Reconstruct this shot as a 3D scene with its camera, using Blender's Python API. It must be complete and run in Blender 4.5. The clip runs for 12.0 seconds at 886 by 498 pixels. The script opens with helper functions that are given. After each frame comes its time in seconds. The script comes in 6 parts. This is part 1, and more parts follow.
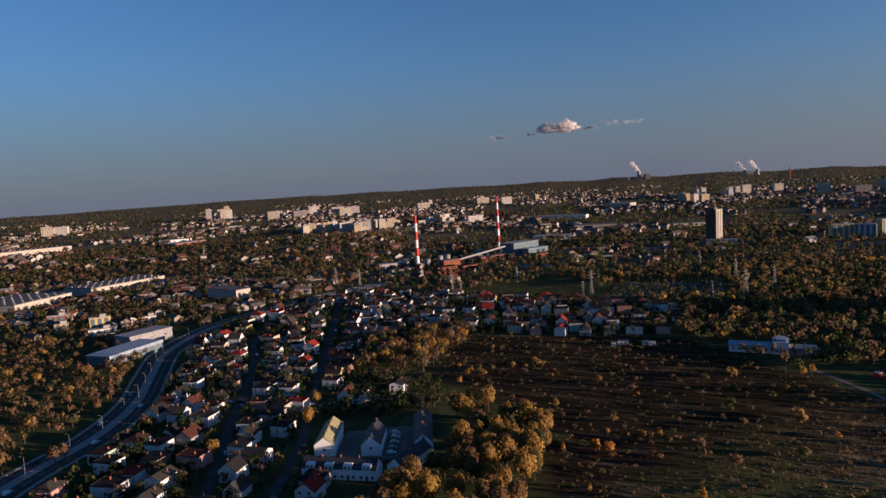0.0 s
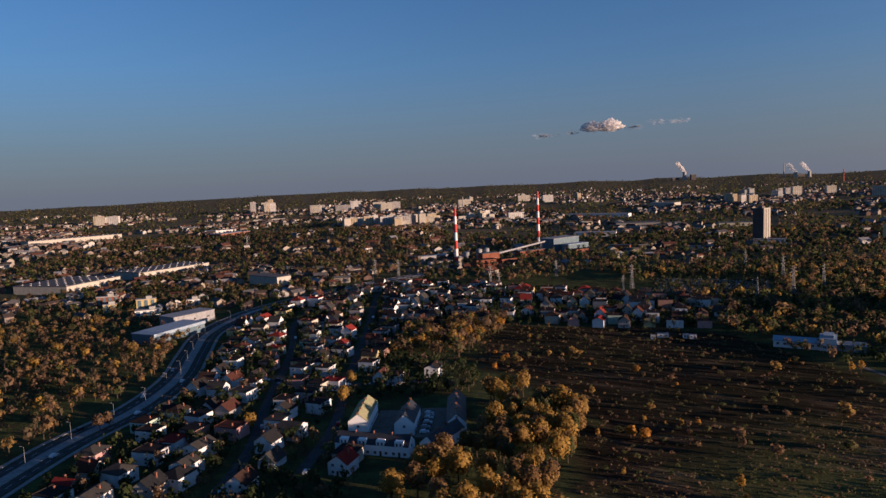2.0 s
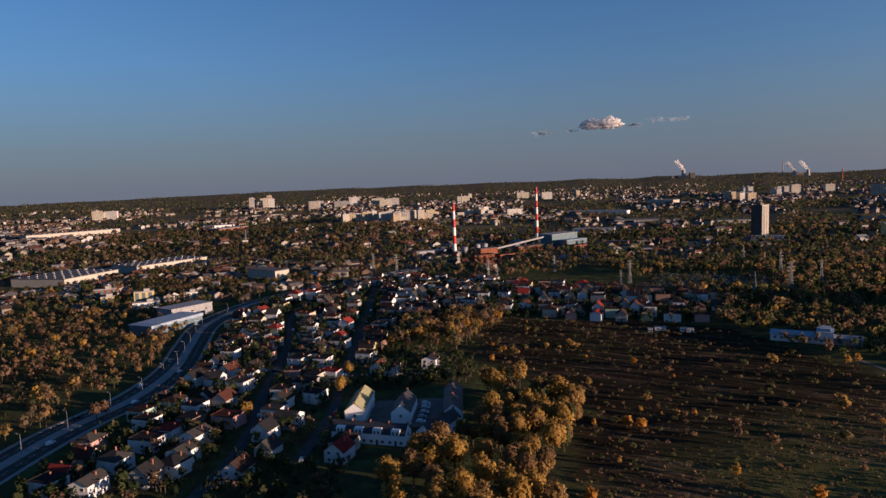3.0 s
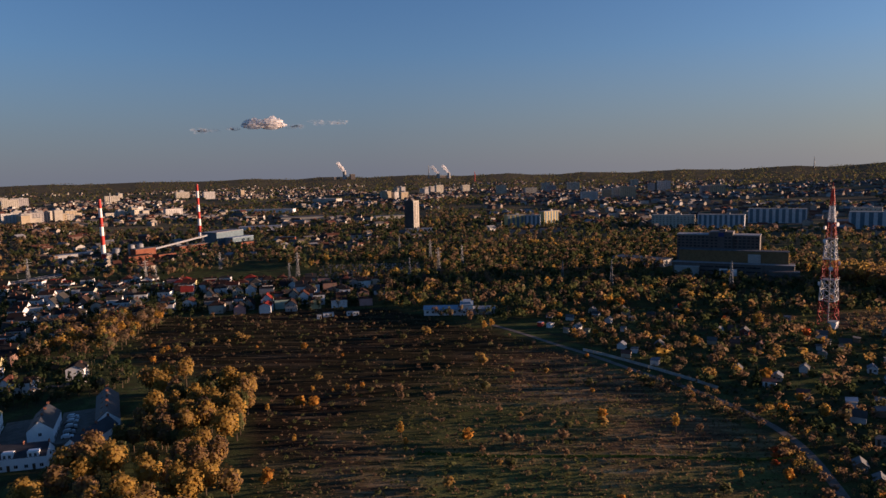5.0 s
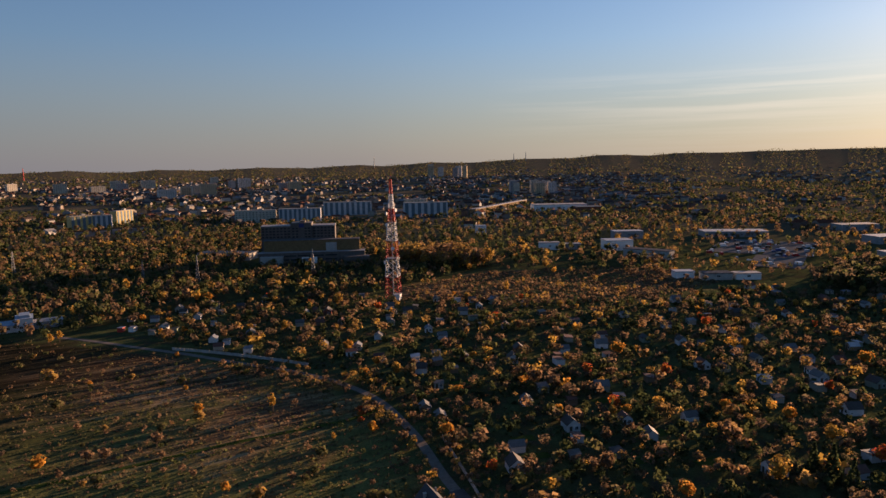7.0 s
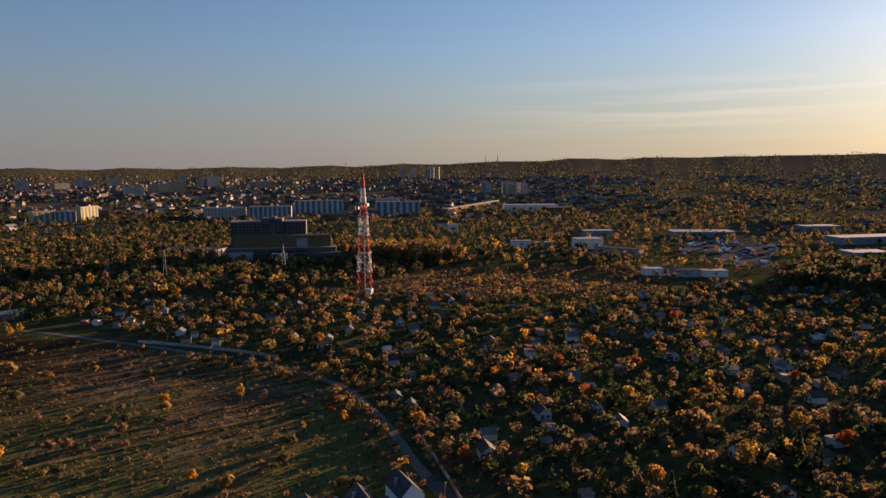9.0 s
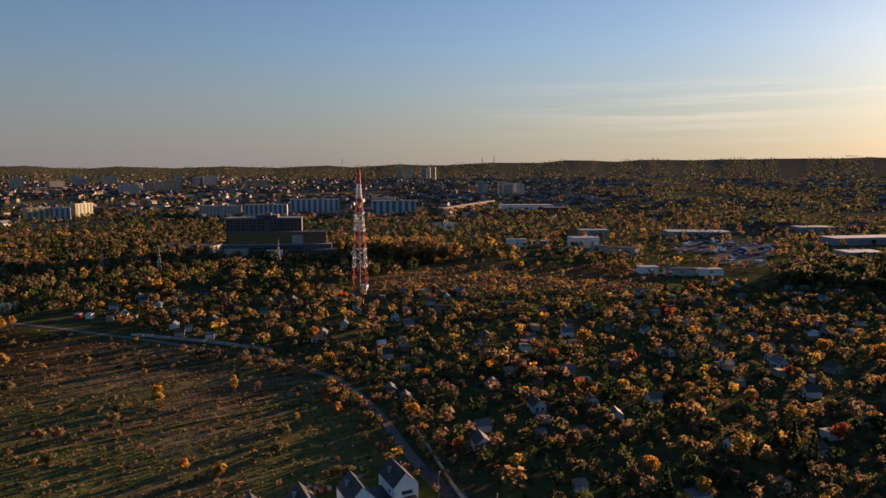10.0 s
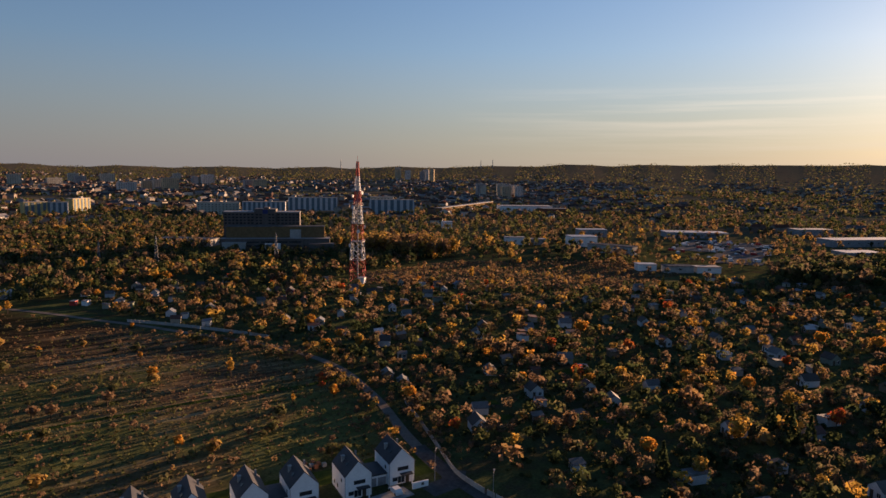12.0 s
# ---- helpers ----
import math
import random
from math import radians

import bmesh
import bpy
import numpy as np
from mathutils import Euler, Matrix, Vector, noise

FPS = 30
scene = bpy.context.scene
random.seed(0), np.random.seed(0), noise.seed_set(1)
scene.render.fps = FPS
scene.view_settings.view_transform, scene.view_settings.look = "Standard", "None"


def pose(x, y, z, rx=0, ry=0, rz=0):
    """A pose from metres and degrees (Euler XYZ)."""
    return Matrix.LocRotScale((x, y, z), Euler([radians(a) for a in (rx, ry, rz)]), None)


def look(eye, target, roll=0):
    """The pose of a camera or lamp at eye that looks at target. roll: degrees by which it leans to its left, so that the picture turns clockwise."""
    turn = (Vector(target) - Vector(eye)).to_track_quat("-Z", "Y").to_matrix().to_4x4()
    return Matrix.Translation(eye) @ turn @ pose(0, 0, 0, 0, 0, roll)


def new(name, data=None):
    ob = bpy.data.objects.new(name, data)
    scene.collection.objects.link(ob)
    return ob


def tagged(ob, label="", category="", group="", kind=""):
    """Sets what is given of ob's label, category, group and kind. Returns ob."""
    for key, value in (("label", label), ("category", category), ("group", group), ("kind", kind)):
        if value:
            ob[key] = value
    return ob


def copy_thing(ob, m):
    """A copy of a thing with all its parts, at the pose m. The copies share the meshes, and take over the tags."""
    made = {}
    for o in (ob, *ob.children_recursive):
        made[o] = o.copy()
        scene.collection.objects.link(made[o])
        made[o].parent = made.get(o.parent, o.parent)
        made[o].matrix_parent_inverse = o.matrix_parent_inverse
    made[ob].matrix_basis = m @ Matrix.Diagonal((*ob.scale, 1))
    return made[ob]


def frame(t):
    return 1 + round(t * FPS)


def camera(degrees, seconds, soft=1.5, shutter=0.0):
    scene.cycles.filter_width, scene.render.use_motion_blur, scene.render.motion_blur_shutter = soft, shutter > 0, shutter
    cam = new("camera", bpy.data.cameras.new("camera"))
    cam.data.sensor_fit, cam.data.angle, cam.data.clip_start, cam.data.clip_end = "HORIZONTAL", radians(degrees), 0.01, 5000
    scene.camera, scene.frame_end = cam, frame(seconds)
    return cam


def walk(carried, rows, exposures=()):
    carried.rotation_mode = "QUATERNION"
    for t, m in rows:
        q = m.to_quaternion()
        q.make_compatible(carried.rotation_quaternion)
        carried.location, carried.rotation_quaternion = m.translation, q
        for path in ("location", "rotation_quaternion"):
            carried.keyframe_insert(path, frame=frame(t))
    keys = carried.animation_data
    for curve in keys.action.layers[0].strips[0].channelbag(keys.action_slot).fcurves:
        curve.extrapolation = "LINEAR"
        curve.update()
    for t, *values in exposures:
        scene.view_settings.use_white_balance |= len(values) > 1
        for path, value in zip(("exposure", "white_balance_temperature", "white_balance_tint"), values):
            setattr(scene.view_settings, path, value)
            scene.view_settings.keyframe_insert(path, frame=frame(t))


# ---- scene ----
cam = camera(66.9, 12.0)
PATH = [
    (0, (-1.461, -0.003, 120.880), (-2.161, 99.497, 111.180), -3.3),
    (0.5, (-1.381, -0.018, 119.185), (-1.131, 99.482, 109.285), -3.0),
    (1, (-1.182, 0.009, 117.133), (-5.582, 99.459, 107.283), -2.8),
    (1.5, (-0.946, -0.181, 114.841), (-7.296, 99.119, 105.191), -2.5),
    (2, (-0.545, -0.424, 112.499), (-7.195, 98.876, 102.899), -2.4),
    (2.5, (-0.250, -0.675, 110.418), (-7.000, 98.625, 100.818), -2.3),
    (2.7, (-0.209, -0.742, 109.970), (-6.909, 98.558, 100.220), -2.2),
    (4.3, (1.014, 0.181, 102.814), (7.514, 99.431, 92.314), -1.2),
    (4.5, (0.907, -0.070, 102.428), (16.307, 98.130, 91.678), -1.2),
    (5, (-0.009, -1.447, 101.042), (40.791, 89.153, 89.793), -1.4),
    (5.5, (-0.044, -2.456, 99.134), (61.706, 75.344, 87.434), -1.5),
    (5.8, (0.248, -3.003, 98.574), (72.948, 64.497, 86.224), -1.4),
    (6, (-0.004, -3.110, 98.324), (77.146, 59.290, 85.874), -1.4),
    (6.5, (-1.027, -2.305, 97.557), (82.023, 51.945, 84.857), -1.2),
    (7, (-1.529, -2.098, 96.455), (83.371, 49.152, 83.755), -1.0),
    (9, (-1.453, -1.479, 91.239), (85.597, 46.121, 78.839), -0.3),
    (9.5, (-1.080, -1.624, 89.437), (86.170, 45.626, 77.137), -0.2),
    (10, (-1.008, -1.429, 87.558), (86.393, 45.671, 75.358), 0.1),
    (10.5, (-1.084, -1.178, 85.610), (86.416, 45.772, 73.560), 0.3),
    (11, (-1.173, -1.292, 83.899), (86.327, 45.608, 71.949), 0.5),
    (11.5, (-1.244, -1.385, 82.206), (86.256, 45.515, 70.355), 0.6),
    (12, (-1.383, -1.305, 80.179), (86.217, 45.495, 68.529), 0.8),
]
EXPOSURES = [(0.0, 1.08, 5350, 17), (4.5, 1.16, 5550, 18), (5.5, 1.38, 6050, 20), (7.0, 1.54, 6550, 21), (12.0, 1.52, 6750, 21)]
walk(cam, [(t, look(eye, target, roll)) for t, eye, target, roll in PATH], EXPOSURES)

# ---- light and sky ----
SUN_AZ, SUN_EL = 108.0, 5.8
world = bpy.data.worlds.new("world")
scene.world = world
world.use_nodes = True
wn, wl = world.node_tree.nodes, world.node_tree.links
wn.clear()
sky = wn.new("ShaderNodeTexSky")
sky.sky_type, sky.sun_disc = "NISHITA", False
sky.sun_elevation, sky.sun_rotation = radians(SUN_EL), radians(SUN_AZ)
sky.altitude, sky.air_density, sky.dust_density, sky.ozone_density = 250, 1.0, 0.5, 3.5
bg = wn.new("ShaderNodeBackground")
bg.inputs["Strength"].default_value = 0.067
wo = wn.new("ShaderNodeOutputWorld")
# thin high cloud (cirrus), denser towards the sun
tc = wn.new("ShaderNodeTexCoord")
flat = wn.new("ShaderNodeMapping")
flat.inputs["Rotation"].default_value = (radians(2), radians(1.5), radians(SUN_AZ))
flat.inputs["Scale"].default_value = (1.3, 1.8, 58)
wl.new(tc.outputs["Generated"], flat.inputs["Vector"])
cn = wn.new("ShaderNodeTexNoise")
cn.inputs["Scale"].default_value, cn.inputs["Detail"].default_value, cn.inputs["Roughness"].default_value = 1.3, 7, 0.6
wl.new(flat.outputs[0], cn.inputs["Vector"])
cr = wn.new("ShaderNodeValToRGB")
cr.color_ramp.elements[0].position, cr.color_ramp.elements[1].position = 0.44, 0.80
wl.new(cn.outputs["Fac"], cr.inputs[0])
dot = wn.new("ShaderNodeVectorMath")
dot.operation = "DOT_PRODUCT"
dot.inputs[1].default_value = (math.sin(radians(SUN_AZ)), math.cos(radians(SUN_AZ)), 0.05)
wl.new(tc.outputs["Generated"], dot.inputs[0])
near_sun = wn.new("ShaderNodeMapRange")
near_sun.inputs["From Min"].default_value, near_sun.inputs["From Max"].default_value = 0.70, 1.0
near_sun.inputs["To Max"].default_value = 0.75
wl.new(dot.outputs["Value"], near_sun.inputs["Value"])
sep = wn.new("ShaderNodeSeparateXYZ")
wl.new(tc.outputs["Generated"], sep.inputs[0])
low = wn.new("ShaderNodeValToRGB")
for _ in range(2):
    low.color_ramp.elements.new(0.5)
for el, (p, v) in zip(low.color_ramp.elements, ((0.0, 0.25), (0.04, 0.8), (0.09, 1.0), (0.125, 0.0))):
    el.position, el.color = p, (v, v, v, 1)
wl.new(sep.outputs["Z"], low.inputs[0])
m1, m2 = wn.new("ShaderNodeMath"), wn.new("ShaderNodeMath")
m1.operation = m2.operation = "MULTIPLY"
wl.new(cr.outputs[0], m1.inputs[0])
wl.new(near_sun.outputs[0], m1.inputs[1])
wl.new(m1.outputs[0], m2.inputs[0])
wl.new(low.outputs[0], m2.inputs[1])
cm = wn.new("ShaderNodeMix")
cm.data_type = "RGBA"
cm.inputs[7].default_value = (10.5, 9.4, 7.4, 1)
wl.new(m2.outputs[0], cm.inputs[0])
wl.new(sky.outputs[0], cm.inputs[6])
# dusty air (haze) low over the whole horizon, brighter towards the sun
hz = wn.new("ShaderNodeValToRGB")
for _ in range(2):
    hz.color_ramp.elements.new(0.5)
for el, (p, v) in zip(hz.color_ramp.elements, ((0.0, 0.88), (0.06, 0.70), (0.17, 0.22), (0.36, 0.0))):
    el.position, el.color = p, (v, v, v, 1)
wl.new(sep.outputs["Z"], hz.inputs[0])
hc = wn.new("ShaderNodeValToRGB")
hc.color_ramp.elements.new(0.5)
for el, (p, v) in zip(hc.color_ramp.elements, ((0.0, (0.27, 0.285, 0.32)), (0.55, (0.37, 0.36, 0.35)), (1.0, (0.60, 0.56, 0.43)))):
    el.position, el.color = p, (*v, 1)
wl.new(dot.outputs["Value"], hc.inputs[0])
hs4 = wn.new("ShaderNodeVectorMath")
hs4.operation = "SCALE"
hs4.inputs["Scale"].default_value = 4.0
wl.new(hc.outputs[0], hs4.inputs[0])
hm = wn.new("ShaderNodeMix")
hm.data_type = "RGBA"
wl.new(hz.outputs[0], hm.inputs[0])
wl.new(cm.outputs[2], hm.inputs[6])
wl.new(hs4.outputs[0], hm.inputs[7])
wl.new(hm.outputs[2], bg.inputs["Color"])
wl.new(bg.outputs[0], wo.inputs["Surface"])

sun_data = bpy.data.lights.new("sun", "SUN")
sun_data.energy, sun_data.angle, sun_data.color = 5.0, radians(0.6), (1.0, 0.64, 0.37)
sun = new("sun", sun_data)
a, e = radians(SUN_AZ), radians(SUN_EL)
to_sun = Vector((math.sin(a) * math.cos(e), math.cos(a) * math.cos(e), math.sin(e)))
sun.matrix_basis = to_sun.to_track_quat("Z", "Y").to_matrix().to_4x4()


# ---- materials ----
def nodes_of(name, rough=0.8, metal=0.0):
    m = bpy.data.materials.new(name)
    m.use_nodes = True
    n, l = m.node_tree.nodes, m.node_tree.links
    b = n["Principled BSDF"]
    b.inputs["Roughness"].default_value, b.inputs["Metallic"].default_value = rough, metal
    b.inputs["Specular IOR Level"].default_value = 0.0 if rough >= 0.75 else 0.2
    return m, n, l, b


def ramp_node(n, stops, mode="LINEAR"):
    r = n.new("ShaderNodeValToRGB")
    r.color_ramp.interpolation = mode
    el = r.color_ramp.elements
    while len(el) < len(stops):
        el.new(0.5)
    for k, (p, c) in enumerate(stops):
        el[k].position, el[k].color = p, (*c, 1)
    return r


def noise_node(n, l, scale, detail=4, rough=0.6, stretch=None):
    t = n.new("ShaderNodeTexNoise")
    t.inputs["Scale"].default_value, t.inputs["Detail"].default_value, t.inputs["Roughness"].default_value = scale, detail, rough
    g = n.new("ShaderNodeNewGeometry")
    if stretch:
        mp = n.new("ShaderNodeMapping")
        mp.vector_type = "TEXTURE"
        mp.inputs["Scale"].default_value = stretch[:3]
        if len(stretch) > 3:
            mp.inputs["Rotation"].default_value[2] = radians(stretch[3])
        l.new(g.outputs["Position"], mp.inputs["Vector"])
        l.new(mp.outputs[0], t.inputs["Vector"])
    else:
        l.new(g.outputs["Position"], t.inputs["Vector"])
    return t


def mix_node(n, l, fac, c1, c2, mode="MIX"):
    m = n.new("ShaderNodeMix")
    m.data_type, m.blend_type = "RGBA", mode
    for k, v in ((0, fac), (6, c1), (7, c2)):
        if isinstance(v, (int, float)):
            m.inputs[k].default_value = v
        elif isinstance(v, tuple):
            m.inputs[k].default_value = (*v, 1)
        else:
            l.new(v, m.inputs[k])
    return m.outputs[2]


def bump(n, l, b, height, strength=0.4, dist=0.05):
    k = n.new("ShaderNodeBump")
    k.inputs["Strength"].default_value, k.inputs["Distance"].default_value = strength, dist
    l.new(height, k.inputs["Height"])
    l.new(k.outputs[0], b.inputs["Normal"])


def surface(name, stops, rough=0.8, metal=0.0, grain=3.0, stain=0.25, by="noise", bumpy=0.02, dirt=0.35):
    """A material whose colour runs over stops: along a noise, by thing, or by loose piece; with grain and stains."""
    m, n, l, b = nodes_of(name, rough, metal)
    fine, broad = noise_node(n, l, grain, 6, 0.65), noise_node(n, l, stain, 3)
    if by == "noise":
        src = broad.outputs["Fac"]
    elif by == "thing":
        src = n.new("ShaderNodeObjectInfo").outputs["Random"]
    elif by == "tint":
        at = n.new("ShaderNodeAttribute")
        at.attribute_name = "tint"
        src = at.outputs["Fac"]
    else:
        src = n.new("ShaderNodeNewGeometry").outputs["Random Per Island"]
    r = ramp_node(n, stops, "LINEAR" if by == "noise" else "CONSTANT")
    l.new(src, r.inputs[0])
    sh = ramp_node(n, [(0.25, (1 - dirt,) * 3), (0.7, (1.0,) * 3)])
    l.new(fine.outputs["Fac"], sh.inputs[0])
    c = mix_node(n, l, 1.0, r.outputs[0], sh.outputs[0], "MULTIPLY")
    if by != "noise":
        sh2 = ramp_node(n, [(0.3, (1 - dirt * 0.7,) * 3), (0.65, (1.0,) * 3)])
        l.new(broad.outputs["Fac"], sh2.inputs[0])
        c = mix_node(n, l, 1.0, c, sh2.outputs[0], "MULTIPLY")
    l.new(c, b.inputs["Base Color"])
    if bumpy:
        bump(n, l, b, fine.outputs["Fac"], 0.5, bumpy)
    return m


LEAF = [(0.0, (0.026, 0.040, 0.021)), (0.14, (0.056, 0.072, 0.029)), (0.28, (0.118, 0.122, 0.048)), (0.42, (0.158, 0.112, 0.074)),
        (0.53, (0.225, 0.138, 0.080)), (0.62, (0.31, 0.205, 0.066)), (0.72, (0.42, 0.270, 0.058)), (0.84, (0.50, 0.235, 0.045)), (0.94, (0.50, 0.16, 0.038)), (1.0, (0.42, 0.08, 0.048))]


def leaf_material(name):
    m, n, l, b = nodes_of(name, 0.75)
    at = n.new("ShaderNodeAttribute")
    at.attribute_name = "tint"
    r = ramp_node(n, LEAF)
    l.new(at.outputs["Fac"], r.inputs[0])
    g = n.new("ShaderNodeNewGeometry")
    v = ramp_node(n, [(0.0, (0.72,) * 3), (1.0, (1.15,) * 3)])
    l.new(g.outputs["Random Per Island"], v.inputs[0])
    c = mix_node(n, l, 1.0, r.outputs[0], v.outputs[0], "MULTIPLY")
    l.new(c, b.inputs["Base Color"])
    tr = n.new("ShaderNodeBsdfTranslucent")
    l.new(c, tr.inputs["Color"])
    mx = n.new("ShaderNodeMixShader")
    mx.inputs[0].default_value = 0.55
    l.new(b.outputs[0], mx.inputs[1])
    l.new(tr.outputs[0], mx.inputs[2])
    l.new(mx.outputs[0], n["Material Output"].inputs["Surface"])
    return m


M_LEAF = leaf_material("autumn_leaves")
M_BARK = surface("bark", [(0.3, (0.06, 0.045, 0.03)), (0.7, (0.12, 0.09, 0.065))], 0.9, grain=8)
M_WALL = surface("render_wall", [(0, (0.72, 0.72, 0.71)), (0.34, (0.50, 0.46, 0.38)), (0.48, (0.34, 0.33, 0.32)), (0.56, (0.58, 0.50, 0.27)),
                                 (0.63, (0.74, 0.73, 0.72)), (0.80, (0.30, 0.19, 0.15)), (0.85, (0.44, 0.56, 0.46)), (0.89, (0.52, 0.30, 0.27)), (0.94, (0.36, 0.35, 0.33))], 0.9, by="thing", grain=2.0, stain=0.3)
M_ROOF = surface("roof_tiles", [(0, (0.034, 0.031, 0.031)), (0.3, (0.055, 0.036, 0.030)), (0.48, (0.026, 0.027, 0.030)), (0.66, (0.085, 0.038, 0.030)),
                                (0.76, (0.060, 0.057, 0.054)), (0.93, (0.22, 0.036, 0.030))], 0.85, by="thing", grain=5, stain=0.5)
M_WHITE = surface("white_render", [(0.3, (0.74, 0.74, 0.73)), (0.7, (0.82, 0.82, 0.80))], 0.85, grain=2, dirt=0.12)
M_DARKROOF = surface("dark_roof_tiles", [(0.3, (0.030, 0.032, 0.038)), (0.7, (0.05, 0.052, 0.06))], 0.55, grain=6, dirt=0.3)
M_CONC = surface("concrete", [(0.3, (0.30, 0.29, 0.27)), (0.7, (0.42, 0.41, 0.38))], 0.9, grain=1.5)
M_CHIMBRICK = surface("chimney_brick", [(0.3, (0.20, 0.09, 0.06)), (0.7, (0.30, 0.14, 0.09))], 0.9, grain=6)
M_ORANGEBRICK = surface("orange_brick", [(0.3, (0.34, 0.13, 0.06)), (0.7, (0.44, 0.19, 0.10))], 0.9, grain=6)
M_ASPHALT = surface("asphalt", [(0.3, (0.062, 0.062, 0.062)), (0.7, (0.098, 0.096, 0.094))], 0.85, grain=1.0)
M_YARD = surface("worn_yard_paving", [(0.3, (0.11, 0.108, 0.105)), (0.7, (0.18, 0.175, 0.17))], 0.85, grain=0.6)
M_PAVE = surface("pale_paving", [(0.3, (0.24, 0.235, 0.225)), (0.7, (0.33, 0.32, 0.31))], 0.85, grain=1.0)
M_LINE = surface("road_paint", [(0.3, (0.55, 0.55, 0.53)), (0.7, (0.7, 0.7, 0.68))], 0.7, grain=3)
M_TRACK = surface("gravel_track", [(0.3, (0.14, 0.12, 0.10)), (0.7, (0.22, 0.19, 0.16))], 0.95, grain=0.8)
M_GLASS = surface("window_glass", [(0.3, (0.02, 0.025, 0.03)), (0.7, (0.045, 0.05, 0.055))], 0.12, grain=0.3, bumpy=0)
M_RED = surface("red_paint", [(0.3, (0.42, 0.035, 0.025)), (0.7, (0.50, 0.05, 0.035))], 0.6, grain=2)
M_WPAINT = surface("white_paint", [(0.3, (0.70, 0.68, 0.66)), (0.7, (0.80, 0.78, 0.75))], 0.6, grain=2)
M_STEEL = surface("galvanised_steel", [(0.3, (0.20, 0.205, 0.21)), (0.7, (0.28, 0.28, 0.28))], 0.6, 0.2, grain=4)
M_BRICK = surface("red_brick", [(0.3, (0.16, 0.06, 0.04)), (0.7, (0.24, 0.10, 0.06))], 0.9, grain=2)
M_BLUECLAD = surface("blue_grey_cladding", [(0.3, (0.08, 0.125, 0.155)), (0.7, (0.13, 0.185, 0.22))], 0.7, grain=0.6)
M_GREYCLAD = surface("grey_metal_cladding", [(0.3, (0.22, 0.23, 0.24)), (0.7, (0.30, 0.30, 0.31))], 0.7, grain=0.5)
M_ROOFGREY = surface("bitumen_roof", [(0.3, (0.10, 0.105, 0.11)), (0.7, (0.16, 0.16, 0.165))], 0.8, grain=0.5)
M_YELLOW = surface("pale_yellow_render", [(0.3, (0.46, 0.36, 0.16)), (0.7, (0.56, 0.45, 0.22))], 0.9, grain=1)
M_LAWN = surface("lawn", [(0.3, (0.035, 0.055, 0.014)), (0.7, (0.06, 0.085, 0.022))], 0.95, grain=2.5, dirt=0.5, bumpy=0.1)
M_HALLWALL = surface("cream_hall_wall", [(0.3, (0.36, 0.34, 0.29)), (0.7, (0.46, 0.43, 0.37))], 0.8, grain=0.6)
M_BLUEROOF = surface("pale_blue_sheet_roof", [(0.3, (0.22, 0.28, 0.36)), (0.7, (0.30, 0.37, 0.44))], 0.7, grain=0.7)
M_DARKWALL = surface("dark_facade", [(0.3, (0.09, 0.078, 0.072)), (0.7, (0.13, 0.115, 0.105))], 0.7, grain=0.6)
M_BLUESIGN = surface("blue_sign", [(0.3, (0.02, 0.03, 0.12)), (0.7, (0.03, 0.045, 0.17))], 0.5, grain=2)
M_OCHRE = surface("ochre_facade", [(0.3, (0.15, 0.105, 0.055)), (0.7, (0.20, 0.140, 0.075))], 0.8, grain=0.6)
M_BLOCK = surface("panel_block_wall", [(0, (0.50, 0.46, 0.38)), (0.4, (0.46, 0.38, 0.26)), (0.65, (0.52, 0.50, 0.47)), (0.85, (0.36, 0.34, 0.33))], 0.9, by="thing", grain=0.5, stain=0.1)
M_FLATS = surface("pale_panel_wall", [(0.3, (0.44, 0.46, 0.48)), (0.7, (0.54, 0.55, 0.56))], 0.9, grain=0.6)
M_SHED = surface("shed_wall", [(0, (0.55, 0.54, 0.52)), (0.35, (0.22, 0.15, 0.10)), (0.55, (0.40, 0.36, 0.28)), (0.7, (0.66, 0.65, 0.63)), (0.85, (0.24, 0.28, 0.22)), (0.93, (0.22, 0.08, 0.06))], 0.9, by="thing", grain=3)
M_SHEDROOF = surface("felt_roof", [(0, (0.11, 0.105, 0.10)), (0.3, (0.14, 0.14, 0.14)), (0.5, (0.13, 0.06, 0.045)), (0.68, (0.16, 0.18, 0.21)), (0.78, (0.07, 0.06, 0.055)), (0.95, (0.42, 0.43, 0.45))], 0.7, by="thing", grain=2)


# ---- mesh helpers ----
def mesh_of(bm, name, *mats):
    bm.normal_update()
    me = bpy.data.meshes.new(name)
    bm.to_mesh(me)
    bm.free()
    for m in mats:
        me.materials.append(m)
    return me


def part(name, bm, material, parent, label=""):
    ob = new(name, bm if isinstance(bm, bpy.types.Mesh) else mesh_of(bm, name, material))
    ob.parent = parent
    return tagged(ob, label)


def thing(name, x, y, z, turn, label, category, group=""):
    ob = new(name)
    ob.empty_display_size = 0.5
    ob.matrix_basis = pose(x, y, z, 0, 0, turn)
    return tagged(ob, label, category, group)


def landmark(name, x, y, turn, label, category, group=""):
    """A thing whose place and parts are given in units of the plan."""
    ob = thing(name, x * S, y * S, gz(x * S, y * S), turn, label, category, group)
    ob.scale = (S, S, S)
    return ob


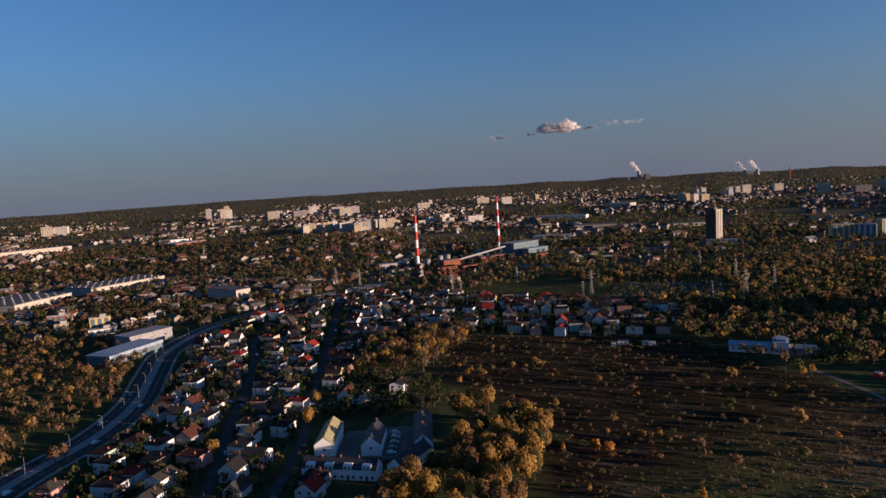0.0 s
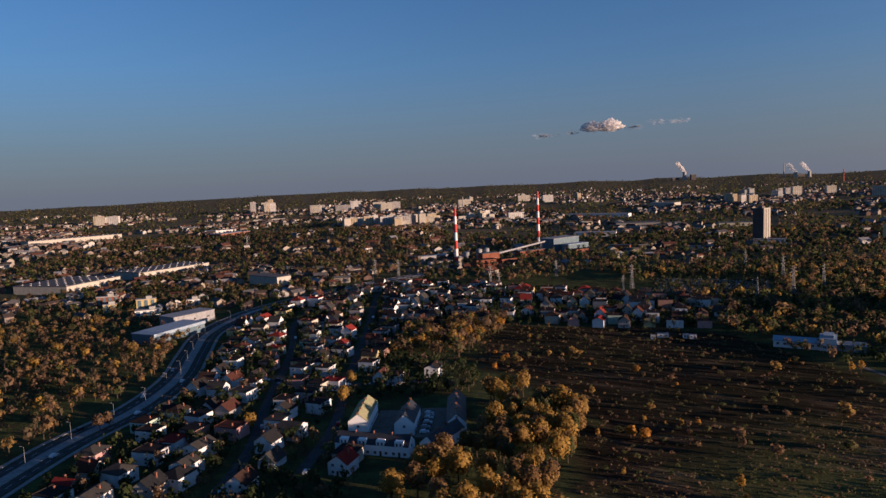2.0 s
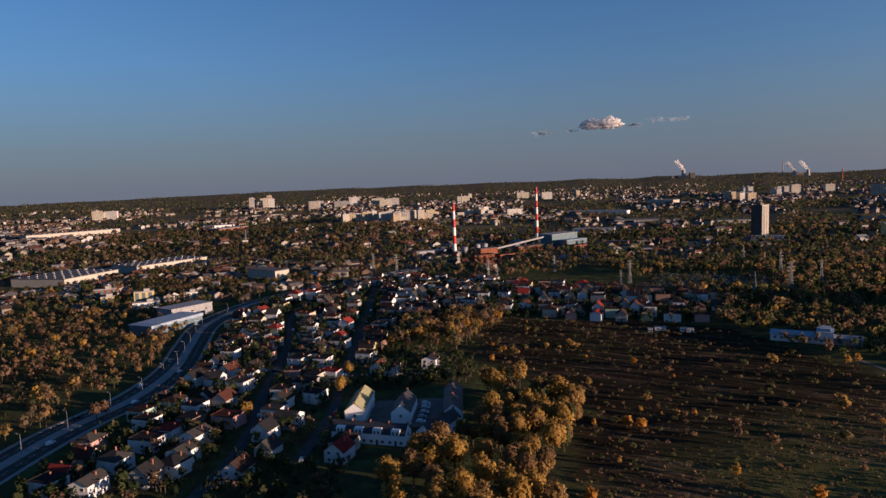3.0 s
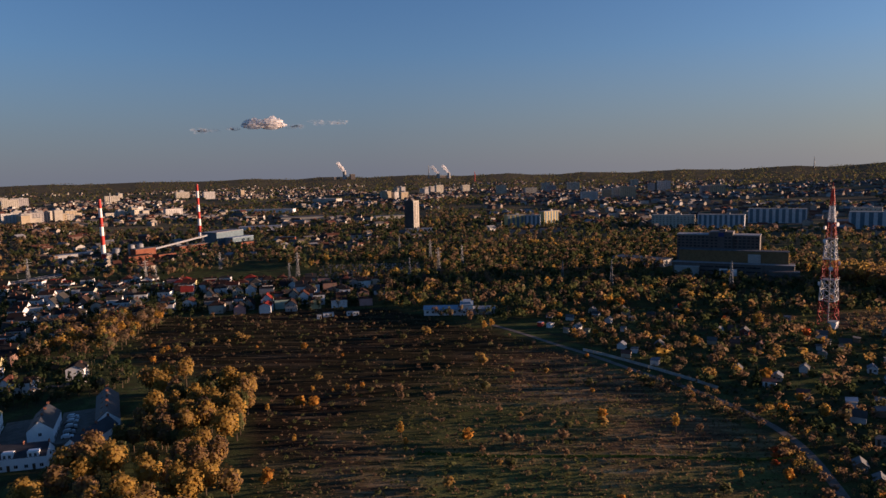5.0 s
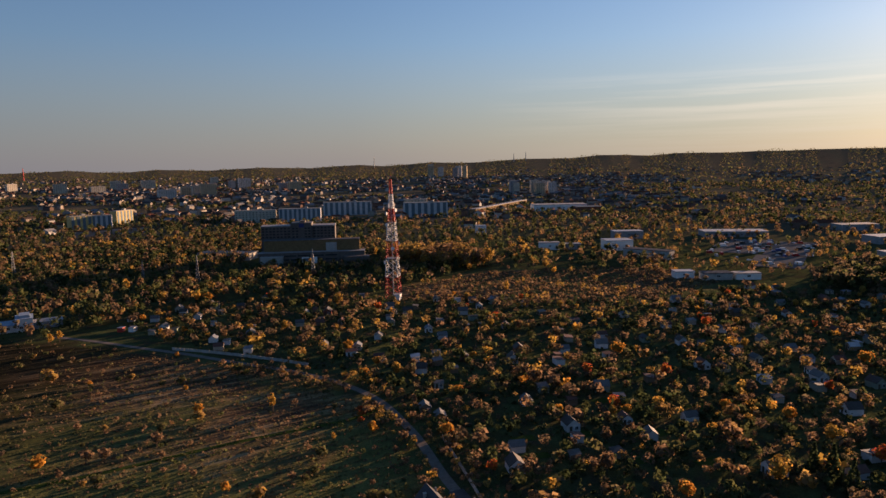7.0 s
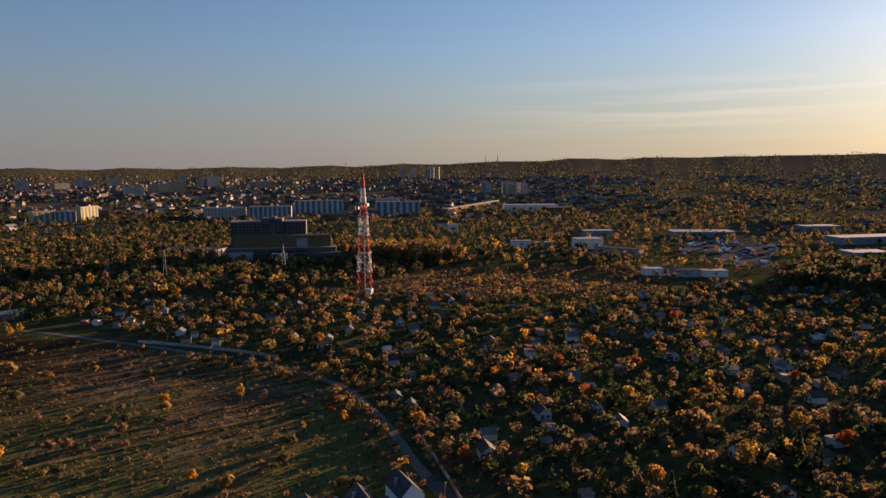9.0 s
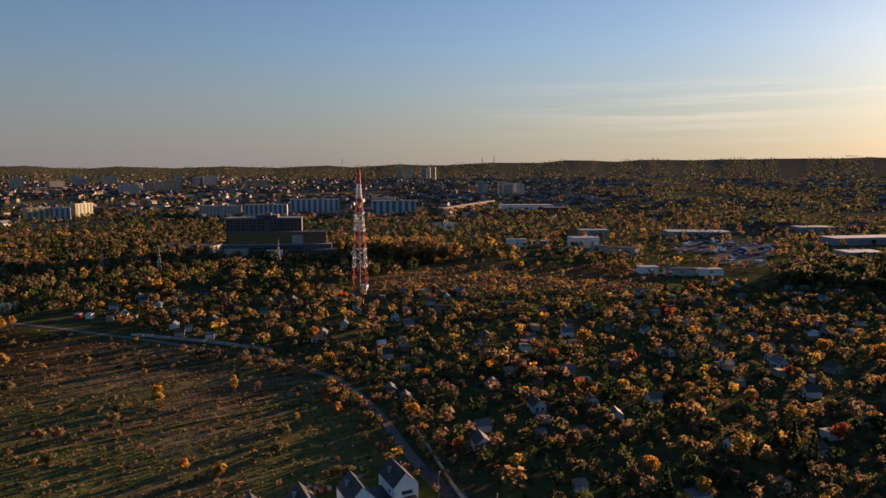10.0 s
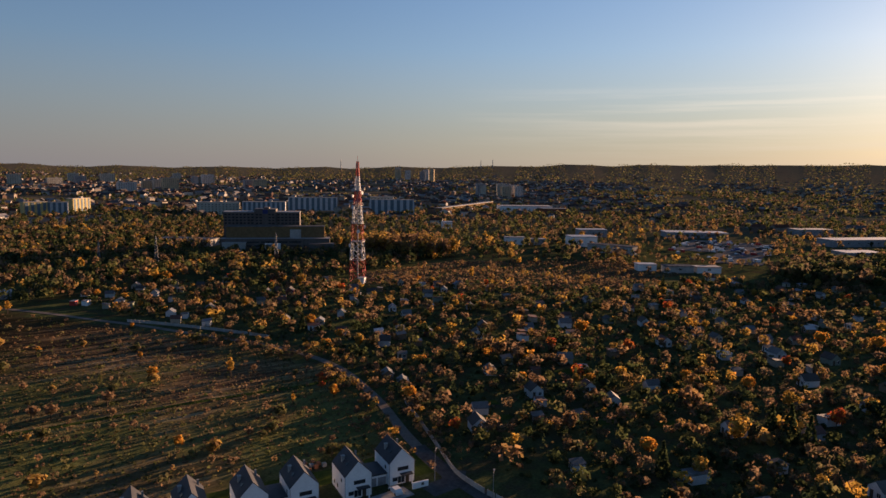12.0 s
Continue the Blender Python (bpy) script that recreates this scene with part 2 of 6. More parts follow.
def box(bm, x0, y0, z0, x1, y1, z1, mat=0):
    v = [bm.verts.new((x, y, z)) for z in (z0, z1) for y in (y0, y1) for x in (x0, x1)]
    for f in ((0, 2, 3, 1), (4, 5, 7, 6), (0, 1, 5, 4), (2, 6, 7, 3), (0, 4, 6, 2), (1, 3, 7, 5)):
        bm.faces.new([v[k] for k in f]).material_index = mat
    return bm


def boxes(*args):
    bm = bmesh.new()
    for b in args:
        box(bm, *b)
    return bm


def beam(bm, p, q, r, sides=4, r2=None):
    """A straight bar from p to q."""
    p, q = Vector(p), Vector(q)
    m = (q - p).to_track_quat("Z", "Y").to_matrix()
    rings = []
    for c, rad in ((p, r), (q, r if r2 is None else r2)):
        rings.append([bm.verts.new(c + m @ Vector((rad * math.cos(2 * math.pi * (k + .5) / sides), rad * math.sin(2 * math.pi * (k + .5) / sides), 0))) for k in range(sides)])
    for k in range(sides):
        bm.faces.new((rings[0][k], rings[0][(k + 1) % sides], rings[1][(k + 1) % sides], rings[1][k]))
    bm.faces.new(rings[0][::-1])
    bm.faces.new(rings[1])
    return bm


def gable_prism(bm, w, d, z0, z1, z2, over=0.0, thick=0.0):
    """Walls with two gables, ridge along y (thick 0), or the two roof slabs that lie on them."""
    if not thick:
        pts = [(-w / 2, z0), (w / 2, z0), (w / 2, z1), (0, z2), (-w / 2, z1)]
        fr = [bm.verts.new((x, -d / 2, z)) for x, z in pts]
        bk = [bm.verts.new((x, d / 2, z)) for x, z in pts]
        bm.faces.new(fr)
        bm.faces.new(bk[::-1])
        for k in range(5):
            bm.faces.new((fr[(k + 1) % 5], fr[k], bk[k], bk[(k + 1) % 5]))
        return bm
    s = (z2 - z1) / (w / 2)
    xo, yo = w / 2 + over, d / 2 + over
    pts = [(-xo, z1 - over * s), (0, z2), (xo, z1 - over * s), (xo, z1 - over * s + thick), (0, z2 + thick), (-xo, z1 - over * s + thick)]
    fr = [bm.verts.new((x, -yo, z + 0.02)) for x, z in pts]
    bk = [bm.verts.new((x, yo, z + 0.02)) for x, z in pts]
    for a4 in ((0, 1, 4, 5), (1, 2, 3, 4)):
        bm.faces.new([fr[k] for k in a4])
        bm.faces.new([bk[k] for k in a4][::-1])
    for k in range(6):
        bm.faces.new((fr[(k + 1) % 6], fr[k], bk[k], bk[(k + 1) % 6]))
    return bm


def hip_roof(bm, w, d, z1, z2, over=0.4, thick=0.15):
    xo, yo, r = w / 2 + over, d / 2 + over, max(0.3, d / 2 - w / 2 * 0.85)
    lo = [bm.verts.new(p) for p in ((-xo, -yo, z1), (xo, -yo, z1), (xo, yo, z1), (-xo, yo, z1))]
    hi = [bm.verts.new(p) for p in ((-xo, -yo, z1 + thick), (xo, -yo, z1 + thick), (xo, yo, z1 + thick), (-xo, yo, z1 + thick))]
    a, b = bm.verts.new((0, -r, z2)), bm.verts.new((0, r, z2))
    bm.faces.new(lo[::-1])
    for k in range(4):
        bm.faces.new((lo[k], lo[(k + 1) % 4], hi[(k + 1) % 4], hi[k]))
    bm.faces.new((hi[0], hi[1], a))
    bm.faces.new((hi[1], hi[2], b, a))
    bm.faces.new((hi[2], hi[3], b))
    bm.faces.new((hi[3], hi[0], a, b))
    return bm


def arrays_mesh(name, verts, size, mat, tint=None, normals=None):
    """A mesh from arrays of corners: faces of `size` corners each, one after another."""
    n = len(verts)
    me = bpy.data.meshes.new(name)
    me.vertices.add(n)
    me.vertices.foreach_set("co", np.asarray(verts, dtype=np.float32).ravel())
    me.loops.add(n)
    me.loops.foreach_set("vertex_index", np.arange(n, dtype=np.int32))
    me.polygons.add(n // size)
    me.polygons.foreach_set("loop_start", np.arange(0, n, size, dtype=np.int32))
    me.polygons.foreach_set("loop_total", np.full(n // size, size, dtype=np.int32))
    if tint is not None:
        me.attributes.new("tint", "FLOAT", "POINT").data.foreach_set("value", np.asarray(tint, dtype=np.float32))
    if normals is not None:
        me.attributes.new("custom_normal", "FLOAT_VECTOR", "POINT").data.foreach_set("vector", np.asarray(normals, dtype=np.float32).ravel())
    me.update(calc_edges=True)
    me.materials.append(mat)
    return me


rng = np.random.default_rng(7)
S = 1.3  # metres to one unit of the plan


def plan(pts):
    return [(x * S, y * S) for x, y in pts]


# ---- the lie of the land ----
def ring(az):
    return np.interp(az, [-180, -60, -33, -16, 20, 35, 50, 62, 72, 85, 95, 120, 180], [70, 62, 62, 84, 88, 76, 84, 102, 128, 140, 148, 110, 70])


def ground_z(x, y):
    x, y = np.asarray(x, float), np.asarray(y, float)
    r, az = np.hypot(x, y), np.degrees(np.arctan2(x, y))
    u = np.clip((r - 1100) / 3800, 0, 1)
    hills = 1 + 0.05 * np.sin(az * 0.9) + 0.04 * np.sin(az * 2.3 + 1) + 0.025 * np.sin(az * 5.1)
    fine = 0.35 * np.sin(x * 0.06 + 1.3 * np.sin(y * 0.03)) * np.sin(y * 0.05) * np.clip((r - 40) / 80, 0, 1) * np.clip((900 - r) / 400, 0, 1)
    hump = 20 * np.exp(-(((x + 300) / 220) ** 2 + ((y - 1380) / 250) ** 2))
    return ring(az) * hills * u ** 1.7 + fine + hump


def gz(x, y):
    return float(ground_z(x, y))


def inside(poly, x, y):
    x, y = np.asarray(x, float), np.asarray(y, float)
    hit = np.zeros(x.shape, bool)
    for (x0, y0), (x1, y1) in zip(poly, poly[1:] + poly[:1]):
        if y0 != y1:
            hit ^= ((y0 > y) != (y1 > y)) & (x < (x1 - x0) * (y - y0) / (y1 - y0) + x0)
    return hit


def far_from(line, x, y):
    d = np.full(np.shape(x), 1e9)
    for (x0, y0), (x1, y1) in zip(line, line[1:]):
        u = np.clip(((x - x0) * (x1 - x0) + (y - y0) * (y1 - y0)) / ((x1 - x0) ** 2 + (y1 - y0) ** 2), 0, 1)
        d = np.minimum(d, np.hypot(x - x0 - u * (x1 - x0), y - y0 - u * (y1 - y0)))
    return d


def smooth_line(pts, step=4.0):
    """Evenly spaced places on a soft curve through pts."""
    p = [Vector(q) for q in pts]
    p = [2 * p[0] - p[1]] + p + [2 * p[-1] - p[-2]]
    out = []
    for a, b, c, d in zip(p, p[1:], p[2:], p[3:]):
        k = max(2, int((c - b).length / step))
        for i in range(k):
            t = i / k
            out.append(0.5 * (2 * b + (c - a) * t + (2 * a - 5 * b + 4 * c - d) * t * t + (3 * b - a - 3 * c + d) * t ** 3))
    out.append(p[-2])
    return [(q.x, q.y) for q in out]


ROAD = smooth_line(plan([(-150, 60), (-154, 140), (-153, 213), (-146, 262), (-150, 305), (-163, 350), (-176, 400), (-176, 445), (-168, 485), (-146, 530), (-110, 590), (-60, 650)]))
PATHWAY = smooth_line(plan([(160, 300), (167, 240), (170, 200), (173, 165), (166, 128), (148, 100), (128, 77), (117, 62), (109, 46), (98, 20), (92, -20)]))
STREETS = [smooth_line(plan(s), 8) for s in ([(-60, 195), (-59, 236), (-66, 296), (-77, 412), (-84, 470), (-92, 540)], [(-84, 150), (-82, 204), (-93, 263), (-109, 353), (-126, 415), (-132, 480)],
                                             [(-128, 468), (-84, 466), (-30, 462), (60, 440), (146, 428)], [(-64, 286), (-40, 288), (-18, 291)], [(-146, 300), (-98, 296), (-66, 290)], [(-110, 360), (-74, 380)])]
FIELD = plan([(20, 170), (34, 240), (10, 292), (-12, 320), (-8, 372), (12, 404), (60, 392), (122, 372), (146, 318), (150, 292), (164, 236), (167, 165), (158, 122), (140, 100), (116, 72), (96, 92), (60, 110), (20, 120)])
PLOTS = plan([(176, 240), (180, 165), (172, 126), (154, 96), (134, 74), (118, 40), (105, -30), (110, -120), (330, -130), (420, -60), (420, 40), (350, 85), (310, 190), (290, 250), (240, 300), (190, 300)])
MEADOW = plan([(296, 205), (340, 92), (430, 60), (470, 110), (400, 205), (330, 225)])
ESTATE = plan([(-50, 195), (-60, 330), (-10, 405), (118, 378), (150, 420), (146, 460), (-48, 575), (-116, 570), (-160, 480), (-160, 400), (-142, 320), (-130, 260), (-136, 190)])
YARD = plan([(430, 90), (428, 20), (520, -10), (600, -60), (760, -60), (780, 160), (560, 200), (500, 120)])

# one sheet of ground out to the horizon
rad = np.concatenate([np.linspace(0, 900, 91)[1:], np.geomspace(920, 4960, 60)])
ang = np.linspace(0, 2 * math.pi, 181)[:-1]
gx, gy = np.outer(rad, np.sin(ang)), np.outer(rad, np.cos(ang))
gv = np.stack([gx, gy, ground_z(gx, gy)], -1).reshape(-1, 3)
na, nr = len(ang), len(rad)
faces = [(i * na + j, i * na + (j + 1) % na, (i + 1) * na + (j + 1) % na, (i + 1) * na + j) for i in range(nr - 1) for j in range(na)]
faces = [f[::-1] for f in faces]
gv = np.vstack([gv, [[0, 0, gz(0, 0)]]])
faces += [((j + 1) % na, j, len(gv) - 1)[::-1] for j in range(na)]
gme = bpy.data.meshes.new("ground")
gme.from_pydata(gv.tolist(), [], faces)
gme.polygons.foreach_set("use_smooth", [True] * len(gme.polygons))


def zone_material():
    m, n, l, b = nodes_of("earth_and_grass", 0.95)
    at = n.new("ShaderNodeAttribute")
    at.attribute_name = "zone"
    fine, mid, broad = noise_node(n, l, 1.2, 8, 0.7), noise_node(n, l, 0.09, 6, 0.65), noise_node(n, l, 0.013, 5, 0.6)
    streak, thin = noise_node(n, l, 0.15, 6, 0.65, (7.0, 1.0, 1.0, -29)), noise_node(n, l, 0.42, 5, 0.6, (10.0, 1.0, 1.0, -29))
    rows = n.new("ShaderNodeMath")
    rows.operation = "MULTIPLY_ADD"
    rows.inputs[1].default_value = 0.45
    l.new(thin.outputs["Fac"], rows.inputs[0])
    half = n.new("ShaderNodeMath")
    half.operation = "MULTIPLY"
    half.inputs[1].default_value = 0.58
    l.new(streak.outputs["Fac"], half.inputs[0])
    l.new(half.outputs[0], rows.inputs[2])
    dry = ramp_node(n, [(0.42, (0.070, 0.046, 0.030)), (0.50, (0.125, 0.082, 0.046)), (0.56, (0.23, 0.155, 0.082)), (0.66, (0.36, 0.27, 0.155))])
    l.new(rows.outputs[0], dry.inputs[0])
    green = ramp_node(n, [(0.3, (0.062, 0.072, 0.026)), (0.5, (0.105, 0.118, 0.038)), (0.75, (0.150, 0.165, 0.055))])
    l.new(mid.outputs["Fac"], green.inputs[0])
    gm = ramp_node(n, [(0.42, (0, 0, 0)), (0.56, (0.85, 0.85, 0.85))])
    l.new(broad.outputs["Fac"], gm.inputs[0])
    field = mix_node(n, l, gm.outputs[0], dry.outputs[0], green.outputs[0])
    soil = ramp_node(n, [(0.3, (0.060, 0.046, 0.032)), (0.5, (0.058, 0.066, 0.028)), (0.62, (0.085, 0.100, 0.038)), (0.75, (0.115, 0.090, 0.058))])
    l.new(mid.outputs["Fac"], soil.inputs[0])
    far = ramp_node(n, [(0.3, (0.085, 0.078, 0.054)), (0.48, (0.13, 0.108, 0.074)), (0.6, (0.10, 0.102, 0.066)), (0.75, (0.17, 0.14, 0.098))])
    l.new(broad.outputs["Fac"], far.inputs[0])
    sep = n.new("ShaderNodeSeparateColor")
    l.new(at.outputs["Color"], sep.inputs[0])
    # near-black field colours: shade put into the base colour, with dry streaks kept
    shaded_field = ramp_node(n, [(0.44, (0.012, 0.010, 0.008)), (0.53, (0.024, 0.018, 0.013)), (0.60, (0.058, 0.042, 0.026)), (0.70, (0.13, 0.095, 0.056))])
    l.new(rows.outputs[0], shaded_field.inputs[0])
    field = mix_node(n, l, sep.outputs[2], field, shaded_field.outputs[0])
    c = mix_node(n, l, sep.outputs[0], soil.outputs[0], field)
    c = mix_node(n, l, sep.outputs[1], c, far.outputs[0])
    sh = ramp_node(n, [(0.3, (0.5,) * 3), (0.65, (1.1,) * 3)])
    l.new(fine.outputs["Fac"], sh.inputs[0])
    l.new(mix_node(n, l, 1.0, c, sh.outputs[0], "MULTIPLY"), b.inputs["Base Color"])
    bump(n, l, b, fine.outputs["Fac"], 0.7, 0.35)
    return m


zr = np.zeros((len(gv), 4), np.float32)
zr[:, 0] = inside(FIELD, gv[:, 0], gv[:, 1]) | inside(MEADOW, gv[:, 0], gv[:, 1]) | (np.hypot(gv[:, 0], gv[:, 1]) < 150)
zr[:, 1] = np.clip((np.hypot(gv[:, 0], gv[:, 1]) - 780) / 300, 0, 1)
# blue: where the painted shade covers the field, growing north-westwards
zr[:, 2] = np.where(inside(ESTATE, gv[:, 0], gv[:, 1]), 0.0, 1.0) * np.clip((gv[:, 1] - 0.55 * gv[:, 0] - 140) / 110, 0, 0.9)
zr[:, 3] = 1
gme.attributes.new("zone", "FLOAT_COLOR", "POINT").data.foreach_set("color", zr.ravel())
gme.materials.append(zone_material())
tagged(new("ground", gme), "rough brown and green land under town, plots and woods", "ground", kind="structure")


def ribbon(name, line, off0, off1, z, mat, label, category="road", dash=0):
    """A strip along a line between two sideways offsets, laid on the ground."""
    bm = bmesh.new()
    prev = None
    for k, (x, y) in enumerate(line):
        x0, y0 = line[max(0, k - 1)]
        x1, y1 = line[min(len(line) - 1, k + 1)]
        d = Vector((x1 - x0, y1 - y0)).normalized()
        row = []
        for o, h in ((off0, -0.5), (off0, z), (off1, z), (off1, -0.5)):
            px, py = x + d.y * o, y - d.x * o
            row.append(bm.verts.new((px, py, gz(px, py) + h)))
        if prev and not (dash and k % dash == 0):
            for a, b in ((0, 1), (1, 2), (2, 3)):
                bm.faces.new((prev[a], row[a], row[b], prev[b]))
        prev = row
    return tagged(new(name, mesh_of(bm, name, mat)), label, category, kind="structure")

# ---- roads ----
ribbon("road", ROAD, -9.0, -3.2, 0.10, M_ASPHALT, "grey asphalt carriageway of a dual road")
ribbon("road", ROAD, 3.2, 9.0, 0.10, M_ASPHALT, "grey asphalt carriageway of a dual road")
ribbon("median", ROAD, -3.0, 2.6, 0.22, M_PAVE, "pale paved strip between the carriageways", "median")
ribbon("pavement", ROAD, 10.2, 12.4, 0.18, M_PAVE, "pale paved footway beside the road", "pavement")
ribbon("pavement", ROAD, -12.4, -10.2, 0.18, M_PAVE, "pale paved footway beside the road", "pavement")
for o in (-6.1, 6.1):
    ribbon("lane_marking", ROAD, o - 0.08, o + 0.08, 0.115, M_LINE, "dashed white lane marking on asphalt", "road marking", 2)
for s in STREETS:
    ribbon("road", s, -2.6, 2.6, 0.09, M_ASPHALT, "narrow asphalt street between houses")
SPLIT = next(k for k, p in enumerate(PATHWAY) if p[1] < 72 * S)
ribbon("path", PATHWAY[:SPLIT + 1], -1.7, 1.7, 0.07, M_TRACK, "worn grey gravel track beside the field", "path")
ribbon("road", PATHWAY[SPLIT:], -2.4, 2.4, 0.09, M_ASPHALT, "grey asphalt lane that begins where the track ends")

FIELD_WAY = smooth_line(plan([(66, 166), (86, 154), (116, 138), (145, 121), (160, 118)]), 6)
ribbon("path", FIELD_WAY, -1.3, 1.3, 0.05, M_LAWN, "grassy green track across the field", "path")


# ---- trees ----
def card_cloud(cx, cy, base, height, width, k, shape="round", lumps=7, card=0.16, spread=0.5):
    """Small leaf faces for many crowns at once: four corners each."""
    n = len(cx)
    lump = rng.normal(size=(n, lumps, 3))
    lump /= np.linalg.norm(lump, axis=2, keepdims=True)
    lump *= rng.uniform(0.12, 0.46, (n, lumps, 1))
    pick = rng.integers(0, lumps, (n, k))
    c = np.take_along_axis(lump, pick[..., None].repeat(3, 2), 1)
    d = rng.normal(size=(n, k, 3))
    d[..., 2] += 0.15
    d /= np.linalg.norm(d, axis=2, keepdims=True)
    p = c + d * rng.uniform(0.30, 0.54, (n, k, 1))
    hgt = (p[..., 2] + 1) / 2
    if shape == "cone":
        hgt = rng.uniform(0.02, 1, (n, k)) ** 1.4
        a = rng.uniform(0, 2 * math.pi, (n, k))
        rr = (1 - hgt) * rng.uniform(0.6, 1.05, (n, k))
        p[..., 0], p[..., 1] = np.cos(a) * rr, np.sin(a) * rr
        d = np.stack([np.cos(a), np.sin(a), np.full_like(a, 0.5)], -1)
    pos = np.empty_like(p)
    pos[..., 0] = cx[:, None] + p[..., 0] * width[:, None] / 2
    pos[..., 1] = cy[:, None] + p[..., 1] * width[:, None] / 2
    low = 0.14 if shape != "cone" else 0.08
    pos[..., 2] = base[:, None] + height[:, None] * (low + (1 - low) * hgt)
    # the leaves of a crown turn outwards, over each lump and over the whole
    out = p + np.array([0, 0, 0.12]) if shape != "cone" else d.copy()
    out /= np.linalg.norm(out, axis=2, keepdims=True) + 1e-6
    out = out * 0.7 + d * 0.6
    out /= np.linalg.norm(out, axis=2, keepdims=True) + 1e-6
    nrm = out + rng.normal(size=d.shape) * spread
    nrm /= np.linalg.norm(nrm, axis=2, keepdims=True)
    nrm *= np.where((nrm * out).sum(2, keepdims=True) < 0, -1.0, 1.0)
    u = np.cross(nrm, rng.normal(size=d.shape))
    u /= np.linalg.norm(u, axis=2, keepdims=True)
    v = np.cross(nrm, u)
    s = (width[:, None, None] * card) * rng.uniform(0.6, 1.3, (n, k, 1))
    q = np.stack([pos + u * s, pos + v * s * 0.8, pos - u * s * 0.9, pos - v * s], 2)
    soft = out * 0.8 + nrm * 0.35
    soft /= np.linalg.norm(soft, axis=2, keepdims=True)
    return q.reshape(-1, 3), soft[:, :, None].repeat(4, 2).reshape(-1, 3)


def trunk_bm(height, width, limbs=5):
    bm = bmesh.new()
    top = height * 0.62
    beam(bm, (0, 0, -0.3), (0, 0, top * 0.5), 0.020 * height + 0.03, 6, 0.014 * height + 0.02)
    beam(bm, (0, 0, top * 0.5), (0.03 * width, 0, top), 0.014 * height + 0.02, 6, 0.006 * height)
    for i in range(limbs):
        a, z = i * 2.4, top * (0.35 + 0.12 * i)
        beam(bm, (0, 0, z), (math.cos(a) * width * 0.3, math.sin(a) * width * 0.3, z + height * 0.2), 0.008 * height + 0.015, 4, 0.01)
    return bm


ONE = np.ones(1)
PROTO = {}


def tree_proto(key, height, width, tint, shape, k, card, word):
    th = thing(word[0], 0, 0, -500, 0, word[1], word[2], word[3])
    part("trunk", trunk_bm(height, width, 5 if shape != "bare" else 9), M_BARK, th)
    sub = "round" if shape == "bare" else shape
    q, nq = card_cloud(0 * ONE, 0 * ONE, 0 * ONE, height * ONE, width * ONE, k, sub, 9, card)
    tn = np.clip(tint + rng.normal(0, 0.045, k), 0, 1).repeat(4)
    part("crown", arrays_mesh("crown", q, 4, M_LEAF, tn, nq), M_LEAF, th)
    PROTO[key] = (th, height)


GROVE, SHRUBS, ORCH = "tall trees beside the new rows of houses", "scattered shrubs on the open field", "trees among the garden plots"
for i, tint in enumerate((0.28, 0.56, 0.64, 0.69, 0.60)):
    tree_proto("grove%d" % i, 15, 9.5, tint, "round", 700, 0.060, ("tree", "tall broad tree with ochre-yellow autumn leaves", "tree", GROVE))
tree_proto("shrub0", 3.0, 3.0, 0.80, "round", 150, 0.10, ("shrub", "small orange-leaved shrub on dry grass", "shrub", SHRUBS))
tree_proto("shrub1", 3.4, 2.8, 0.47, "round", 110, 0.10, ("shrub", "thin brown half-bare shrub on dry grass", "shrub", SHRUBS))
tree_proto("shrub2", 2.6, 3.2, 0.62, "round", 150, 0.10, ("shrub", "rounded yellow-brown shrub on dry grass", "shrub", SHRUBS))
tree_proto("shrub3", 4.6, 2.2, 0.74, "round", 150, 0.11, ("shrub", "slender upright yellow shrub on dry grass", "shrub", SHRUBS))
tree_proto("shrub4", 2.2, 2.6, 0.30, "round", 120, 0.11, ("shrub", "low olive-green shrub on dry grass", "shrub", SHRUBS))
tree_proto("plot0", 5.5, 5.0, 0.82, "round", 300, 0.075, ("garden_tree", "orange-leaved fruit tree in a garden plot", "tree", ORCH))
tree_proto("plot1", 5.0, 4.6, 0.50, "round", 260, 0.075, ("garden_tree", "brown thinning fruit tree in a garden plot", "tree", ORCH))
tree_proto("plot2", 6.0, 4.8, 0.68, "round", 300, 0.075, ("garden_tree", "yellow-leaved tree in a garden plot", "tree", ORCH))
tree_proto("plot3", 7.0, 3.6, 0.06, "cone", 320, 0.10, ("conifer", "dark green conifer in a garden plot", "tree", ORCH))
tree_proto("plot4", 4.6, 4.4, 0.24, "round", 260, 0.08, ("garden_tree", "green-leaved tree in a garden plot", "tree", ORCH))
tree_proto("plot5", 6.0, 5.2, 0.95, "round", 300, 0.075, ("garden_tree", "bright red-orange maple in a garden plot", "tree", ORCH))


def plant(key, x, y, height=None, turn=None, wide=1.0):
    th, h0 = PROTO[key]
    s = (height or h0 * random.uniform(0.8, 1.35)) / h0
    return copy_thing(th, pose(x, y, gz(x, y) - 0.05, 0, 0, random.uniform(0, 360) if turn is None else turn) @ Matrix.Diagonal((s * wide, s * wide, s, 1)))


def scatter(n, poly, keep=None):
    xs, ys = zip(*poly)
    x, y = rng.uniform(min(xs), max(xs), n), rng.uniform(min(ys), max(ys), n)
    ok = inside(poly, x, y)
    if keep is not None:
        ok &= keep(x, y)
    return x[ok], y[ok]


TAKEN = []  # footprints of buildings: x, y, reach


